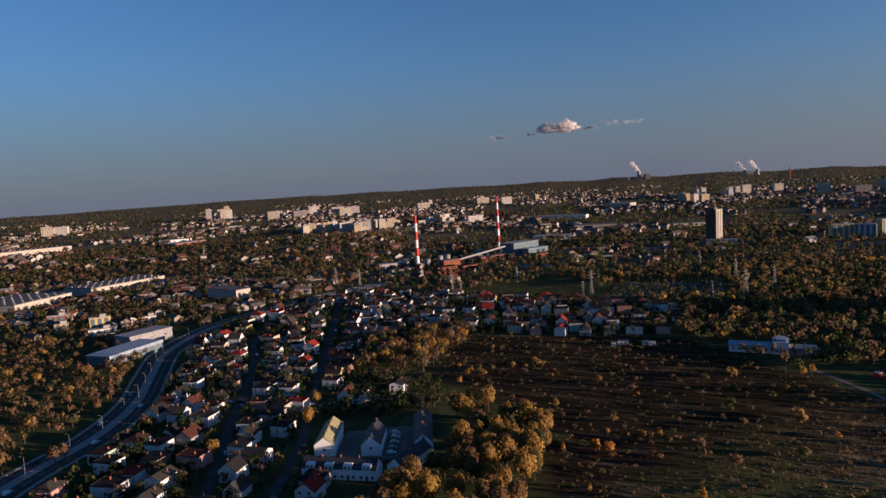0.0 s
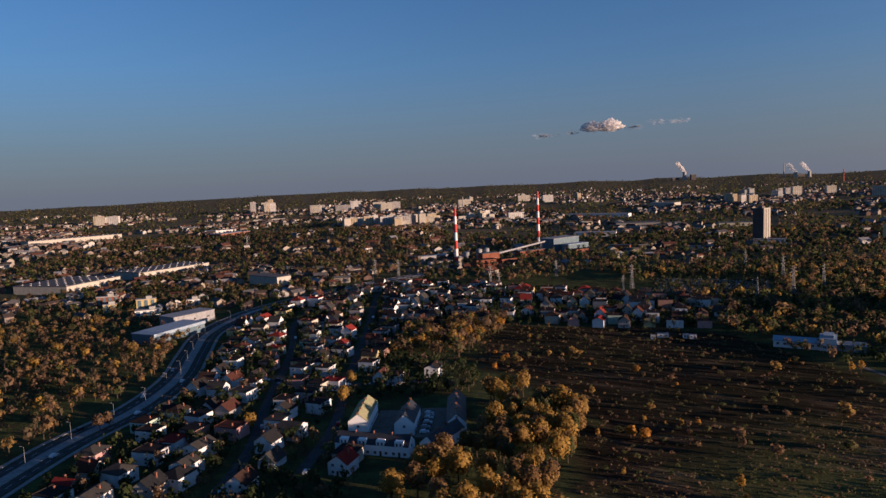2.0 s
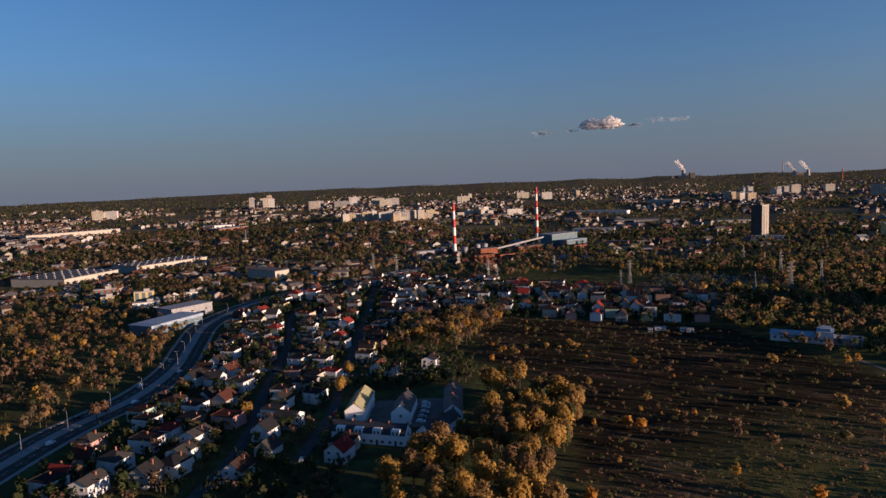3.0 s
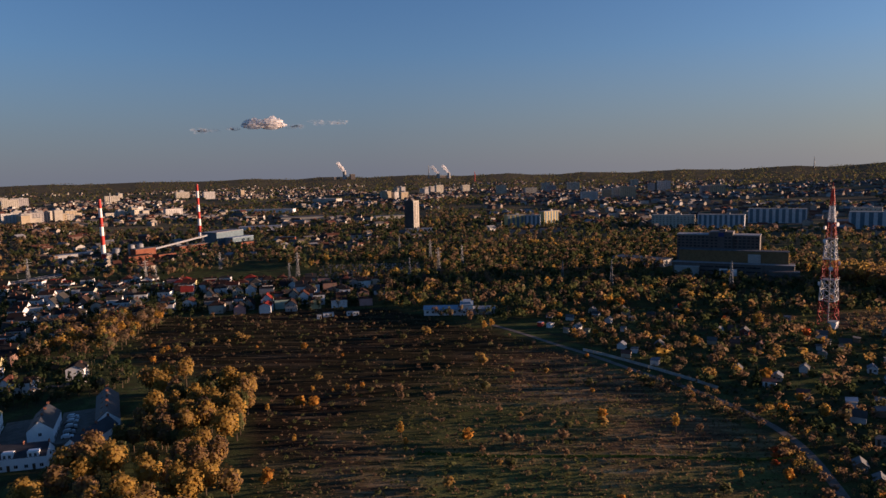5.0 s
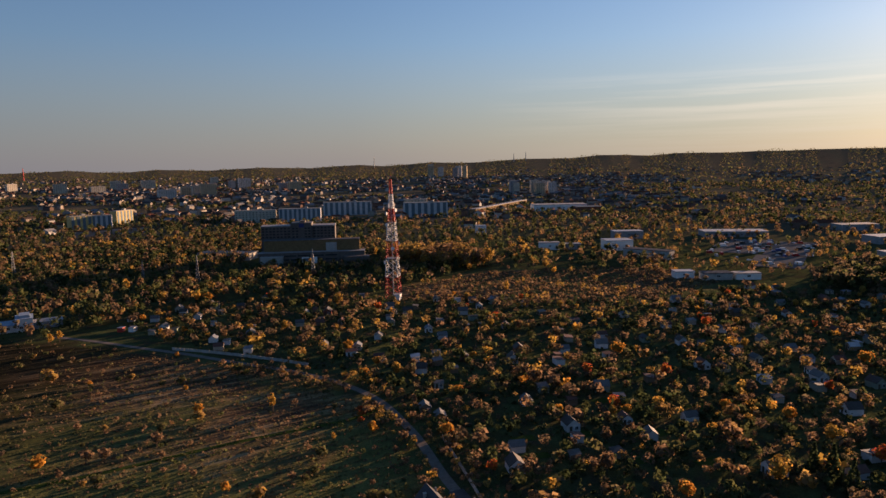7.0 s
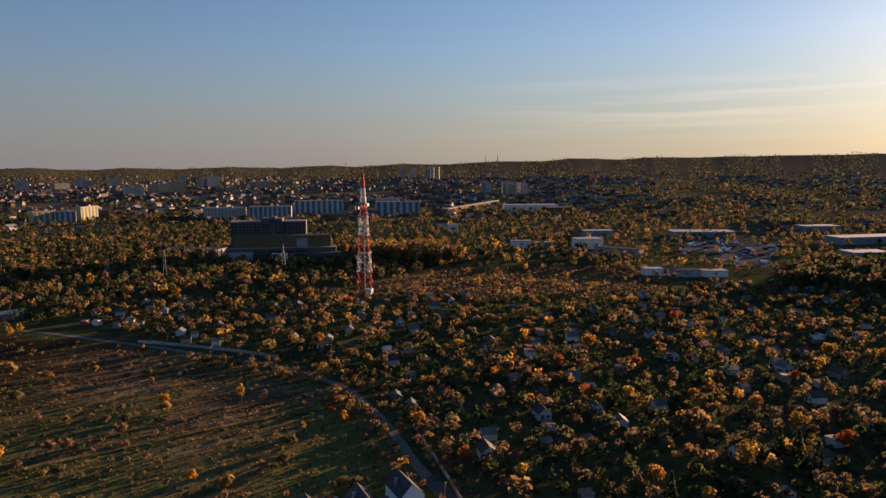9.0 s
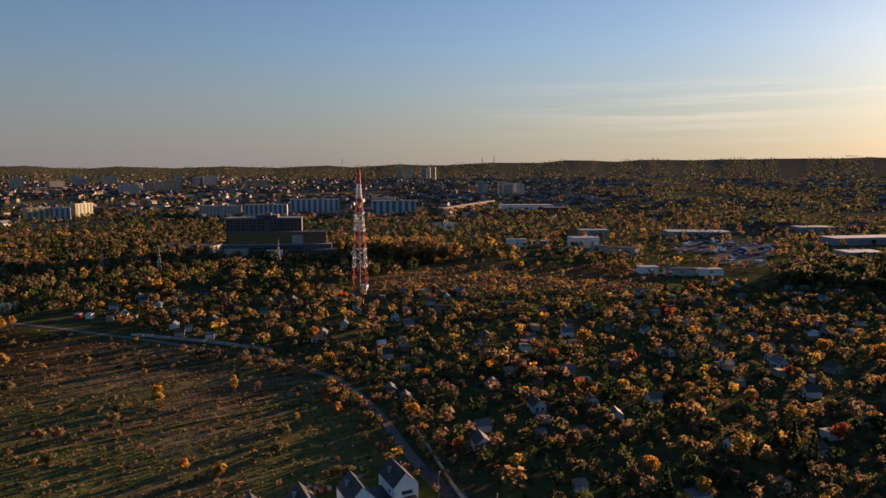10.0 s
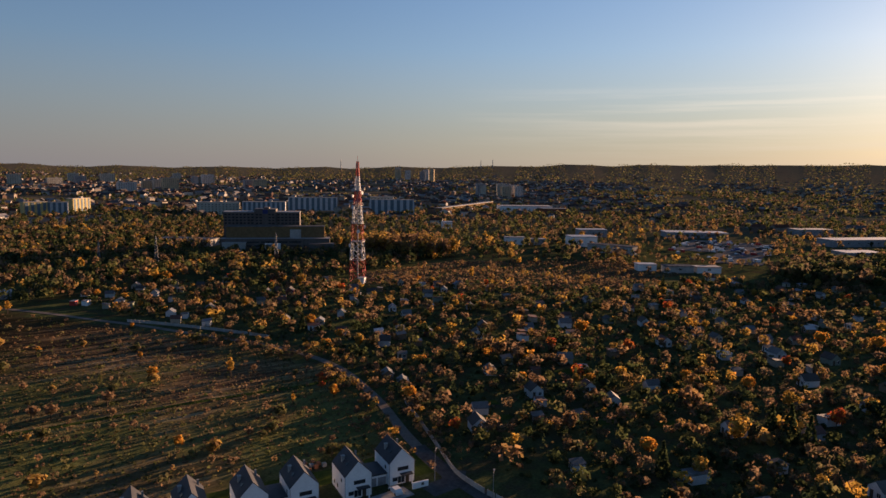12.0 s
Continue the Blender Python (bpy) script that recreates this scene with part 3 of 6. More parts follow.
def free(x, y, more=0.0):
    ok = np.ones(len(x), bool)
    for px, py, r in TAKEN:
        ok &= np.hypot(x - px, y - py) > r + more
    ok &= far_from(ROAD[::3], x, y) > 14
    ok &= far_from(PATHWAY, x, y) > 2.6
    for s in STREETS:
        ok &= far_from(s, x, y) > 4.5
    return ok


def near_line(x, y):
    """How far places lie from the main road and from the nearest street."""
    return far_from(ROAD[::3], x, y), np.min([far_from(s, x, y) for s in STREETS], axis=0), far_from(PATHWAY, x, y)


def room(px, py, more):
    return all((px - a) ** 2 + (py - b) ** 2 > (r + more) ** 2 for a, b, r in TAKEN)


def woods(name, label, x, y, hmin, hmax, tints, k, card=0.13, aspect=(0.6, 0.95), cones=0.0, trunks=True):
    """Many trees as one mass: crowns of loose leaf faces, and their trunks."""
    n = len(x)
    if not n:
        return
    z = ground_z(x, y)
    h = rng.uniform(hmin, hmax, n) * (1.0 + 0.45 * rng.random(n)) * np.clip(1 - z / 130, 0.5, 1)
    w = h * rng.uniform(*aspect, n)
    t = np.interp(rng.random(n), np.linspace(0, 1, len(tints)), tints) + rng.normal(0, 0.03, n)
    con = rng.random(n) < cones
    vs, ns, ts = [], [], []
    for sel, shape in ((~con, "round"), (con, "cone")):
        m = int(sel.sum())
        if m:
            q, nq = card_cloud(x[sel], y[sel], z[sel], h[sel], w[sel] * (0.6 if shape == "cone" else 1), k, shape, 6, card)
            vs.append(q)
            ns.append(nq)
            tt = t[sel] if shape == "round" else rng.uniform(0.0, 0.12, m)
            ts.append(np.clip(tt[:, None] + rng.normal(0, 0.035, (m, k)), 0, 1).repeat(4, 1).ravel())
    wood = tagged(new(name, arrays_mesh(name, np.vstack(vs), 4, M_LEAF, np.concatenate(ts), np.vstack(ns))), label, "trees", kind="stuff")
    if trunks:
        a = np.array([0, 2.1, 4.2])
        ring0 = np.stack([np.cos(a), np.sin(a), 0 * a], 1)
        r = (0.02 * h + 0.03)[:, None, None]
        p0 = np.stack([x, y, z - 0.3], 1)[:, None] + ring0[None] * r
        p1 = np.stack([x, y, z + 0.55 * h], 1)[:, None] + ring0[None] * r * 0.5
        q = np.stack([np.stack([p0[:, i], p0[:, (i + 1) % 3], p1[:, (i + 1) % 3], p1[:, i]], 1) for i in range(3)], 1)
        part("trunk", arrays_mesh("trunk", q.reshape(-1, 3), 4, M_BARK), M_BARK, wood)["kind"] = "stuff"
    return wood


# ---- houses ----
def window_mesh(w, h):
    bm = boxes((-w / 2, -0.06, 0, w / 2, 0.05, h, 1), (-w / 2 + 0.08, -0.08, 0.08, -0.04, -0.062, h - 0.08, 0), (0.04, -0.08, 0.08, w / 2 - 0.08, -0.062, h - 0.08, 0))
    return mesh_of(bm, "window", M_GLASS, M_WPAINT)


WIN = window_mesh(1.3, 1.3)
WIDE_WIN = window_mesh(2.2, 1.3)
DOOR = mesh_of(boxes((-0.5, -0.07, 0, 0.5, 0.05, 2.05), (-0.55, -0.09, 2.05, 0.55, 0.05, 2.15)), "door", M_BARK)


def put_on(name, mesh, parent, x, y, z, turn):
    ob = new(name, mesh)
    ob.parent = parent
    ob.matrix_basis = pose(x, y, z, 0, 0, turn)
    return ob


def house_proto(w, d, eave, ridge, kind, label, wall=None, roof=None):
    th = thing("house", 0, 0, -500, 0, label, "house", "family houses of the estate")
    bm = bmesh.new()
    if kind == "gable":
        gable_prism(bm, w, d, -0.4, eave, ridge)
    else:
        box(bm, -w / 2, -d / 2, -0.4, w / 2, d / 2, eave)
    part("wall", bm, wall or M_WALL, th)
    bm = bmesh.new()
    if kind == "gable":
        gable_prism(bm, w, d, 0, eave, ridge, 0.4, 0.18)
    elif kind == "hip":
        hip_roof(bm, w, d, eave, ridge)
    else:
        for b4 in ((-w / 2 - .15, -d / 2 - .15, eave, w / 2 + .15, d / 2 + .15, eave + 0.2), (-w / 2 - .15, -d / 2 - .15, eave + 0.2, w / 2 + .15, -d / 2 + .1, eave + 0.45),
                   (-w / 2 - .15, d / 2 - .1, eave + 0.2, w / 2 + .15, d / 2 + .15, eave + 0.45)):
            box(bm, *b4)
    part("roof", bm, roof or M_ROOF, th)
    cz = ridge - 0.6 if kind != "flat" else eave
    part("chimney", boxes((w * 0.16, d * 0.12, cz - 0.8, w * 0.16 + 0.7, d * 0.12 + 0.5, cz + 1.2), (w * 0.16 - .06, d * 0.12 - .06, cz + 1.2, w * 0.16 + 0.76, d * 0.12 + 0.56, cz + 1.32)), M_CHIMBRICK, th)
    for s in ((0, 1) if eave > 4 else (0,)):
        z = 1.0 + 2.8 * s
        put_on("window", WIN, th, -w * 0.24, -d / 2, z, 0)
        put_on("window", WIN, th, w * 0.24, -d / 2, z, 0)
        put_on("door", DOOR, th, 0, -d / 2, 0, 0)
    return th


HOUSES = [house_proto(9, 10, 5.6, 5.9, "flat", "box-shaped two-storey house with a flat roof"), house_proto(8.5, 10, 5.2, 8.4, "gable", "two-storey house with a pitched tiled roof"),
          house_proto(9.5, 10.5, 5.4, 7.8, "hip", "square two-storey house with a hipped roof"), house_proto(8, 9, 3.2, 6.6, "gable", "low house with a steep pitched roof"),
          house_proto(10, 12, 5.8, 6.1, "flat", "wide two-storey house with a flat roof"), house_proto(8.5, 11, 5.8, 7.6, "gable", "two-storey house with a shallow pitched roof")]


def house(i, x, y, turn):
    TAKEN.append((x, y, 5.6))
    return copy_thing(HOUSES[i], pose(x, y, gz(x, y), 0, 0, turn))


random.seed(5)
NEAR = ((0, -123, 225), (0, -110, 215), (4, -113, 206), (2, -115, 190), (1, -100, 180), (5, -96, 195), (2, -95, 187), (1, -74, 183), (3, -71, 201), (5, -71, 224), (4, -105, 268), (3, -109, 296), (2, -122, 245),
        (5, -98, 209), (0, -69, 281), (0, -75, 277), (4, -57, 335), (5, -27, 298), (3, -50, 292), (0, -44, 287), (2, -47, 203), (3, -127, 182), (5, -113, 173), (0, -126, 175), (1, -47, 196))
for i, px, py in NEAR:
    house(i, px * S, py * S, -14 + random.choice((0, 0, 90)) + random.uniform(-5, 5))
x, y = scatter(7000, ESTATE)
d_road, d_street, d_path = near_line(x, y)
count = 0
for far_half, most in ((True, 175), (False, 305)):
    for k in np.nonzero((y > 398 * S) == far_half)[0]:
        px, py = float(x[k]), float(y[k])
        if count > most or (py < 285 * S and px > -62 * S) or d_road[k] < 21 or d_street[k] < 9:
            continue
        if room(px, py, 4.6 if far_half else 8.2):
            made = house(random.randrange(6), px, py, random.choice((-14, 76, 166, 256)) + random.uniform(-6, 6))
            if far_half:
                made.scale.z = random.uniform(1.1, 1.4)
            count += 1


# ---- garden plots ----
def shed_proto(w, d, h, rise, kind, label):
    th = thing("garden_shed", 0, 0, -500, 0, label, "shed", "sheds and summer houses on the plots")
    bm, rf = bmesh.new(), bmesh.new()
    if kind == "gable":
        gable_prism(bm, w, d, -0.2, h, h + rise)
        gable_prism(rf, w, d, 0, h, h + rise, 0.25, 0.1)
    else:
        box(bm, -w / 2, -d / 2, -0.2, w / 2, d / 2, h)
        v = [rf.verts.new((sx * (w / 2 + .25), sy * (d / 2 + .25), h + .02 + t + (rise if sy > 0 else 0))) for t in (0, 0.12) for sx, sy in ((-1, -1), (1, -1), (1, 1), (-1, 1))]
        for f in ((3, 2, 1, 0), (4, 5, 6, 7), (0, 1, 5, 4), (1, 2, 6, 5), (2, 3, 7, 6), (3, 0, 4, 7)):
            rf.faces.new([v[k] for k in f])
    part("wall", bm, M_SHED, th)
    part("roof", rf, M_SHEDROOF, th)
    put_on("door", DOOR, th, -w * 0.22, -d / 2, 0, 0)
    put_on("window", WIN, th, w * 0.22, -d / 2, 0.8, 0)
    return th


SHEDS = [shed_proto(4.2, 5.0, 2.4, 1.5, "gable", "small garden hut with a pitched felt roof"), shed_proto(4.0, 3.4, 2.3, 0.4, "flat", "small flat-roofed garden shed"),
         shed_proto(5.0, 6.0, 2.7, 2.0, "gable", "summer house with a pitched roof on a plot"), shed_proto(5.6, 4.2, 2.5, 0.5, "flat", "long flat-roofed garden hut"), ]
x, y = scatter(2500, PLOTS)
count = 0
for px, py in zip(x, y):
    if count < 230 and room(px, py, 5.5) and far_from(PATHWAY, np.array([px]), np.array([py]))[0] > 7 and math.hypot(px - 302 * S, py - 214 * S) > 16:
        TAKEN.append((px, py, 3.2))
        copy_thing(SHEDS[random.choice((0, 0, 1, 1, 2, 3))], pose(px, py, gz(px, py), 0, 0, random.choice((38, 128, 218, 308)) + random.uniform(-8, 8)))
        count += 1


# ---- panel blocks ----
def block(x, y, turn, length, deep, height, wall=None, label="pale slab block of flats with rows of windows", strips=0):
    TAKEN.append((x * S, y * S, length * 0.6 * S))
    th = landmark("apartment_block", x, y, turn, label, "apartment block", "blocks of flats in the town")
    part("wall", boxes((-length / 2, -deep / 2, -4, length / 2, deep / 2, height)), wall or M_BLOCK, th)
    part("roof", boxes((-length / 2 - .2, -deep / 2 - .2, height, length / 2 + .2, deep / 2 + .2, height + 0.5)), M_CONC, th)
    part("stair_head", boxes((length * 0.15 - 2, -2, height + 0.5, length * 0.15 + 2, 2, height + 2.4)), M_CONC, th)
    if strips:
        bar = mesh_of(boxes((-length / strips * 0.26, -deep / 2 - 0.25, 0.5, length / strips * 0.26, deep / 2 + 0.25, height - 0.4)), "balcony_column", M_BLUECLAD)
        for i in range(strips):
            put_on("balcony_column", bar, th, -length / 2 + (i + 0.5) * length / strips, 0, 0, 0)
        return th
    n, rows = max(3, int(length / 4.4)), max(3, int(height * S / 3.6))
    bm = bmesh.new()
    for r in range(rows):
        z0 = 0.9 + r * (height - 1.2) / rows
        for i in range(n):
            cx = -length / 2 + (i + 0.5) * length / n
            for sy in (-1, 1):
                box(bm, cx - 0.7, sy * deep / 2 - 0.07, z0, cx + 0.7, sy * deep / 2 + 0.07, z0 + 1.15)
    part("window_grid", bm, M_GLASS, th)["kind"] = "stuff"
    return th


def cluster(cx, cy, sx, sy, n, lmin, lmax, hmin, hmax, turn, seed):
    r = random.Random(seed)
    for i in range(n):
        block(cx + r.uniform(-sx, sx), cy + r.uniform(-sy, sy), turn + r.choice((0, 0, 90)) + r.uniform(-8, 8), r.uniform(lmin, lmax), 12, r.uniform(hmin, hmax))


cluster(-215, 1330, 100, 120, 20, 14, 34, 12, 26, 20, 1)
cluster(-430, 2080, 140, 90, 10, 26, 50, 18, 26, 10, 2)
cluster(-720, 2120, 60, 60, 6, 12, 22, 28, 40, 15, 3)
cluster(-1050, 1830, 45, 30, 3, 26, 40, 22, 28, 15, 4)
cluster(-30, 1530, 100, 80, 10, 14, 36, 9, 17, 25, 5)
cluster(590, 1660, 60, 50, 5, 16, 30, 20, 26, 15, 6)
cluster(820, 1900, 140, 90, 8, 22, 40, 18, 28, 10, 7)
cluster(1325, 560, 35, 50, 8, 14, 22, 24, 30, -50, 8)
cluster(2080, 1220, 110, 160, 6, 16, 24, 34, 44, -60, 9)
cluster(1250, 1500, 300, 300, 14, 20, 44, 18, 30, -20, 10)
cluster(150, 2250, 250, 150, 6, 24, 44, 16, 24, 10, 11)
FLATS = "white slab block of flats with blue-grey balcony columns"
for (x0, y0), (x1, y1), h, wall, cols in (((618, 693), (650, 651), 16, M_BLOCK, 0), ((653, 648), (686, 604), 17, M_FLATS, 9), ((757, 661), (800, 605), 19, M_FLATS, 9), ((770, 527), (807, 478), 20, M_FLATS, 7),
                                          ((462, 805), (474, 789), 18, M_YELLOW, 4), ((477, 799), (501, 783), 17, M_FLATS, 5), ((528, 826), (550, 815), 19, M_YELLOW, 5), ((842, 575), (860, 545), 20, M_BLOCK, 0)):
    block((x0 + x1) / 2, (y0 + y1) / 2, math.degrees(math.atan2(y1 - y0, x1 - x0)) + (45 if wall is M_YELLOW else 0), math.hypot(x1 - x0, y1 - y0) * (1.3 if wall is M_YELLOW else 1), 10, h, wall, FLATS if cols else "pale slab block of flats with rows of windows", cols)

# ---- tall landmarks ----
def chimney(x, y, h, r0, r1, n, label):
    TAKEN.append((x * S, y * S, 8))
    th = landmark("industrial_chimney", x, y, 0, label, "chimney")
    for i in range(n):
        a, b = i / n, (i + 1) / n
        bm = bmesh.new()
        beam(bm, (0, 0, -1 if i == 0 else h * a), (0, 0, h * b), r0 + (r1 - r0) * a, 20, r0 + (r1 - r0) * b)
        part("band", bm, M_RED if (n - i) % 2 else M_WPAINT, th)
    for zz in (0.6, 0.985):
        bm = bmesh.new()
        rr = r0 + (r1 - r0) * zz + 0.5
        beam(bm, (0, 0, h * zz), (0, 0, h * zz + 0.35), rr, 20)
        part("gallery", bm, M_STEEL, th)


chimney(-34, 712, 61, 2.2, 1.35, 7, "tall chimney painted in red and white bands")
chimney(69, 915, 71, 2.3, 1.4, 8, "tall slim chimney painted in red and white bands")


def lattice(th, h, sections, mats, brace=1, rod=0.11):
    """A square lattice tower in stacked sections; each is (z0, z1, half width at z0, half width at z1)."""
    for i, (z0, z1, a, b) in enumerate(sections):
        bm = bmesh.new()
        for sx, sy in ((-1, -1), (1, -1), (1, 1), (-1, 1)):
            beam(bm, (sx * a, sy * a, z0), (sx * b, sy * b, z1), rod * 1.5)
        steps = max(1, round((z1 - z0) / (2.2 * max(b, 0.5)) * brace))
        for s in range(steps):
            u, v = s / steps, (s + 1) / steps
            wa, wb, za, zb = a + (b - a) * u, a + (b - a) * v, z0 + (z1 - z0) * u, z0 + (z1 - z0) * v
            for k in range(4):
                c0, c1 = ((-1, -1), (1, -1), (1, 1), (-1, 1))[k], ((1, -1), (1, 1), (-1, 1), (-1, -1))[k]
                beam(bm, (c0[0] * wa, c0[1] * wa, za), (c1[0] * wb, c1[1] * wb, zb), rod)
                beam(bm, (c1[0] * wa, c1[1] * wa, za), (c0[0] * wb, c0[1] * wb, zb), rod)
                beam(bm, (c0[0] * wa, c0[1] * wa, za), (c1[0] * wa, c1[1] * wa, za), rod)
        part("lattice_section", bm, mats[i % len(mats)], th)


mast = landmark("radio_mast", 302, 214.5, 20, "tall lattice radio mast in red and white sections", "radio mast")
lattice(mast, 66, [(0, 12, 3.9, 3.4), (12, 22, 3.4, 3.0), (22, 32, 3.0, 2.5), (32, 42, 2.5, 2.0), (42, 50, 2.0, 1.4), (50, 58, 1.4, 0.9), (58, 66, 0.9, 0.5)], (M_RED, M_WPAINT), 1.2, 0.10)
for z, w in ((22, 3.4), (42, 2.4), (32, 2.9), (50, 1.7)):
    part("platform", boxes((-w, -w, z, w, w, z + 0.25), (-w, -w, z + 1.1, w, -w + .08, z + 1.2), (-w, w - .08, z + 1.1, w, w, z + 1.2)), M_STEEL, mast)
for z, a, o in ((38, 30, 3.4), (41, 150, 3.2), (28, 200, 3.8), (47, 80, 2.8), (30, 310, 3.8), (20, 120, 4.2), (49, 250, 2.6)):
    bm = bmesh.new()
    dx, dy = math.cos(radians(a)), math.sin(radians(a))
    beam(bm, (dx * o, dy * o, z), (dx * (o + 0.6), dy * (o + 0.6), z), 0.9, 14, 1.0)
    part("dish_antenna", bm, M_WPAINT, mast, "white drum antenna")
bm = bmesh.new()
beam(bm, (0, 0, 66), (0, 0, 69), 0.1, 6)
part("tip", bm, M_RED, mast)
bm = bmesh.new()
beam(bm, (0, 0, 0), (0, 0, 60), 0.35, 8)
part("cable_shaft", bm, M_STEEL, mast)
hut = landmark("equipment_hut", 297.5, 208.5, 20, "small white equipment hut at the foot of the mast", "hut")
part("wall", boxes((-2.5, -1.6, -0.3, 2.5, 1.6, 3)), M_WPAINT, hut)
part("roof", boxes((-2.7, -1.8, 3, 2.7, 1.8, 3.2)), M_GREYCLAD, hut)
TAKEN.append((302 * S, 214 * S, 12))


def pylon(x, y, h, turn):
    TAKEN.append((x * S, y * S, 3))
    th = landmark("power_pylon", x, y, turn, "grey steel lattice power pylon", "pylon", "power line pylons")
    w = h * 0.07
    lattice(th, h, [(-0.5, h * 0.6, w, w * 0.45), (h * 0.6, h, w * 0.45, w * 0.12)], (M_STEEL,), 0.7, 0.055)
    for z, o in ((0.68, 0.16), (0.8, 0.20), (0.92, 0.14)):
        bm = bmesh.new()
        beam(bm, (-h * o, 0, h * z), (h * o, 0, h * z), 0.07)
        beam(bm, (-h * o, 0, h * z), (0, 0, h * z + h * 0.05), 0.045)
        beam(bm, (h * o, 0, h * z), (0, 0, h * z + h * 0.05), 0.045)
        part("crossarm", bm, M_STEEL, th)


for px, py, h in ((110, 522, 19), (99, 500, 14), (206, 465, 22), (230, 537, 20), (177, 452, 17), (242, 498, 18), (233, 622, 17), (8, 551, 13), (1, 560, 17), (-85, 622, 18), (-334, 911, 22), (278, 349, 19), (270, 393, 14), (330, 299, 20), (-110, 640, 17), (60, 600, 15)):
    pylon(px, py, h, 30 + (px * 7) % 40)


# ---- large buildings ----
def frame_of(p, q):
    (x0, y0), (x1, y1) = p, q
    return (x0 + x1) / 2, (y0 + y1) / 2, math.degrees(math.atan2(y1 - y0, x1 - x0)), math.hypot(x1 - x0, y1 - y0)


def hall(p, q, deep, h, wall, roof, label, name="warehouse", lights=0, band=None):
    """A hall whose front wall runs from p to q and that reaches `deep` to the left of that way."""
    x, y, turn, ln = frame_of(p, q)
    th = landmark(name, x, y, turn, label, "building")
    n = max(1, int(ln / 30))
    for i in range(n + 1):
        c = pose(x, y, 0, 0, 0, turn) @ Vector((-ln / 2 + ln * i / n, deep / 2, 0))
        TAKEN.append((c.x * S, c.y * S, deep * 0.62 * S))
    part("wall", boxes((-ln / 2, 0, -2, ln / 2, deep, h)), wall, th)
    part("roof", boxes((-ln / 2 - .3, -.3, h, ln / 2 + .3, deep + .3, h + 0.5)), roof, th)
    if lights:
        cols = int(ln / 9)
        for i in range(cols):
            for j in range(lights):
                cx, cy = -ln / 2 + (i + .5) * ln / cols, (j + .5) * deep / lights
                put_on("skylight", SKYLIGHT, th, cx, cy, h + 0.5, 0)
    for i in range(int(ln / 9)):
        cx = -ln / 2 + (i + .5) * ln / int(ln / 9)
        put_on("window", WIDE_WIN, th, cx, 0, h * 0.45, 0)
    if band:
        part("fascia", boxes((-ln / 2 - .4, -.45, h - 1.2, ln / 2 + .4, -.3, h + .6)), band, th)
    return th


SKYLIGHT = mesh_of(boxes((-0.6, -0.9, 0, 0.6, 0.9, 0.3)), "skylight", M_WPAINT)
hall((-362, 668), (-322, 750), 42, 7.5, M_HALLWALL, M_ROOFGREY, "long cream warehouse with a grey roof and rows of skylights", lights=4)
hall((-386, 584), (-372, 650), 62, 7.5, M_HALLWALL, M_ROOFGREY, "wide cream warehouse with a grey roof and rows of skylights", lights=6)
hall((-836, 1168), (-736, 1306), 36, 10, M_HALLWALL, M_ROOFGREY, "very long cream warehouse beyond the woods", lights=2)
hall((-196, 372), (-182, 410), 18, 6, M_BLUECLAD, M_BLUEROOF, "low blue shop hall with a pale roof beside the road", "shop", band=M_BLUEROOF)
hall((-206, 418), (-190, 445), 16, 7, M_GREYCLAD, M_GREYCLAD, "grey workshop hall behind the shop", "workshop")
hall((-193, 595), (-184, 608), 42, 8, M_HALLWALL, M_ROOFGREY, "cream flat-roofed commercial hall beside the rail yard", "commercial_hall")
hall((-492, 1208), (-462, 1281), 34, 8, M_BRICK, M_GREYCLAD, "long low red-brick retail hall", "retail_hall")
hall((-576, 1336), (-522, 1364), 24, 7, M_WPAINT, M_GREYCLAD, "white metal-clad industrial hall", "industrial_hall")
# power plant
hall((78, 800), (112, 832), 22, 16, M_BLUECLAD, M_GREYCLAD, "tall blue-grey boiler house", "boiler_house")
hall((94, 788), (120, 808), 12, 10, M_BLUECLAD, M_BLUEROOF, "blue-grey clad turbine hall", "turbine_hall")
hall((36, 756), (66, 778), 9, 7, M_BRICK, M_DARKROOF, "long red-brick works building", "works_building")
hall((-12, 676), (8, 686), 10, 8, M_BRICK, M_ROOF, "red-brick works building with small windows", "works_building")
hall((-6, 700), (12, 712), 9, 12, M_BRICK, M_DARKROOF, "tall red-brick works building", "works_building")
hall((-78, 742), (-44, 760), 12, 6, M_GREYCLAD, M_GREYCLAD, "low grey works shed", "works_shed")
for px, py, r, h in ((-10, 742, 3.2, 13), (-2, 748, 3.2, 13), (-24, 745, 4, 10)):
    tk = landmark("storage_tank", px, py, 0, "round pale steel storage tank", "tank", "tanks of the power plant")
    bm = bmesh.new()
    beam(bm, (0, 0, -1), (0, 0, h), r, 20)
    part("shell", bm, M_GREYCLAD, tk)
    bm = bmesh.new()
    beam(bm, (0, 0, h), (0, 0, h + 1), r + .1, 20, 0.4)
    part("lid", bm, M_STEEL, tk)
cv = landmark("coal_conveyor", 0, 0, 0, "sloping covered coal conveyor on steel legs", "conveyor")
bm = bmesh.new()
beam(bm, (0, 738, 6), (70, 806, 14), 1.2)
part("gallery", bm, M_GREYCLAD, cv)
for u in (0.15, 0.4, 0.65, 0.9):
    bm = bmesh.new()
    beam(bm, (70 * u - 2, 738 + 68 * u, -1), (70 * u, 738 + 68 * u, 5 + 11 * u), 0.35)
    beam(bm, (70 * u + 2, 738 + 68 * u, -1), (70 * u, 738 + 68 * u, 5 + 11 * u), 0.35)
    part("leg", bm, M_STEEL, cv)

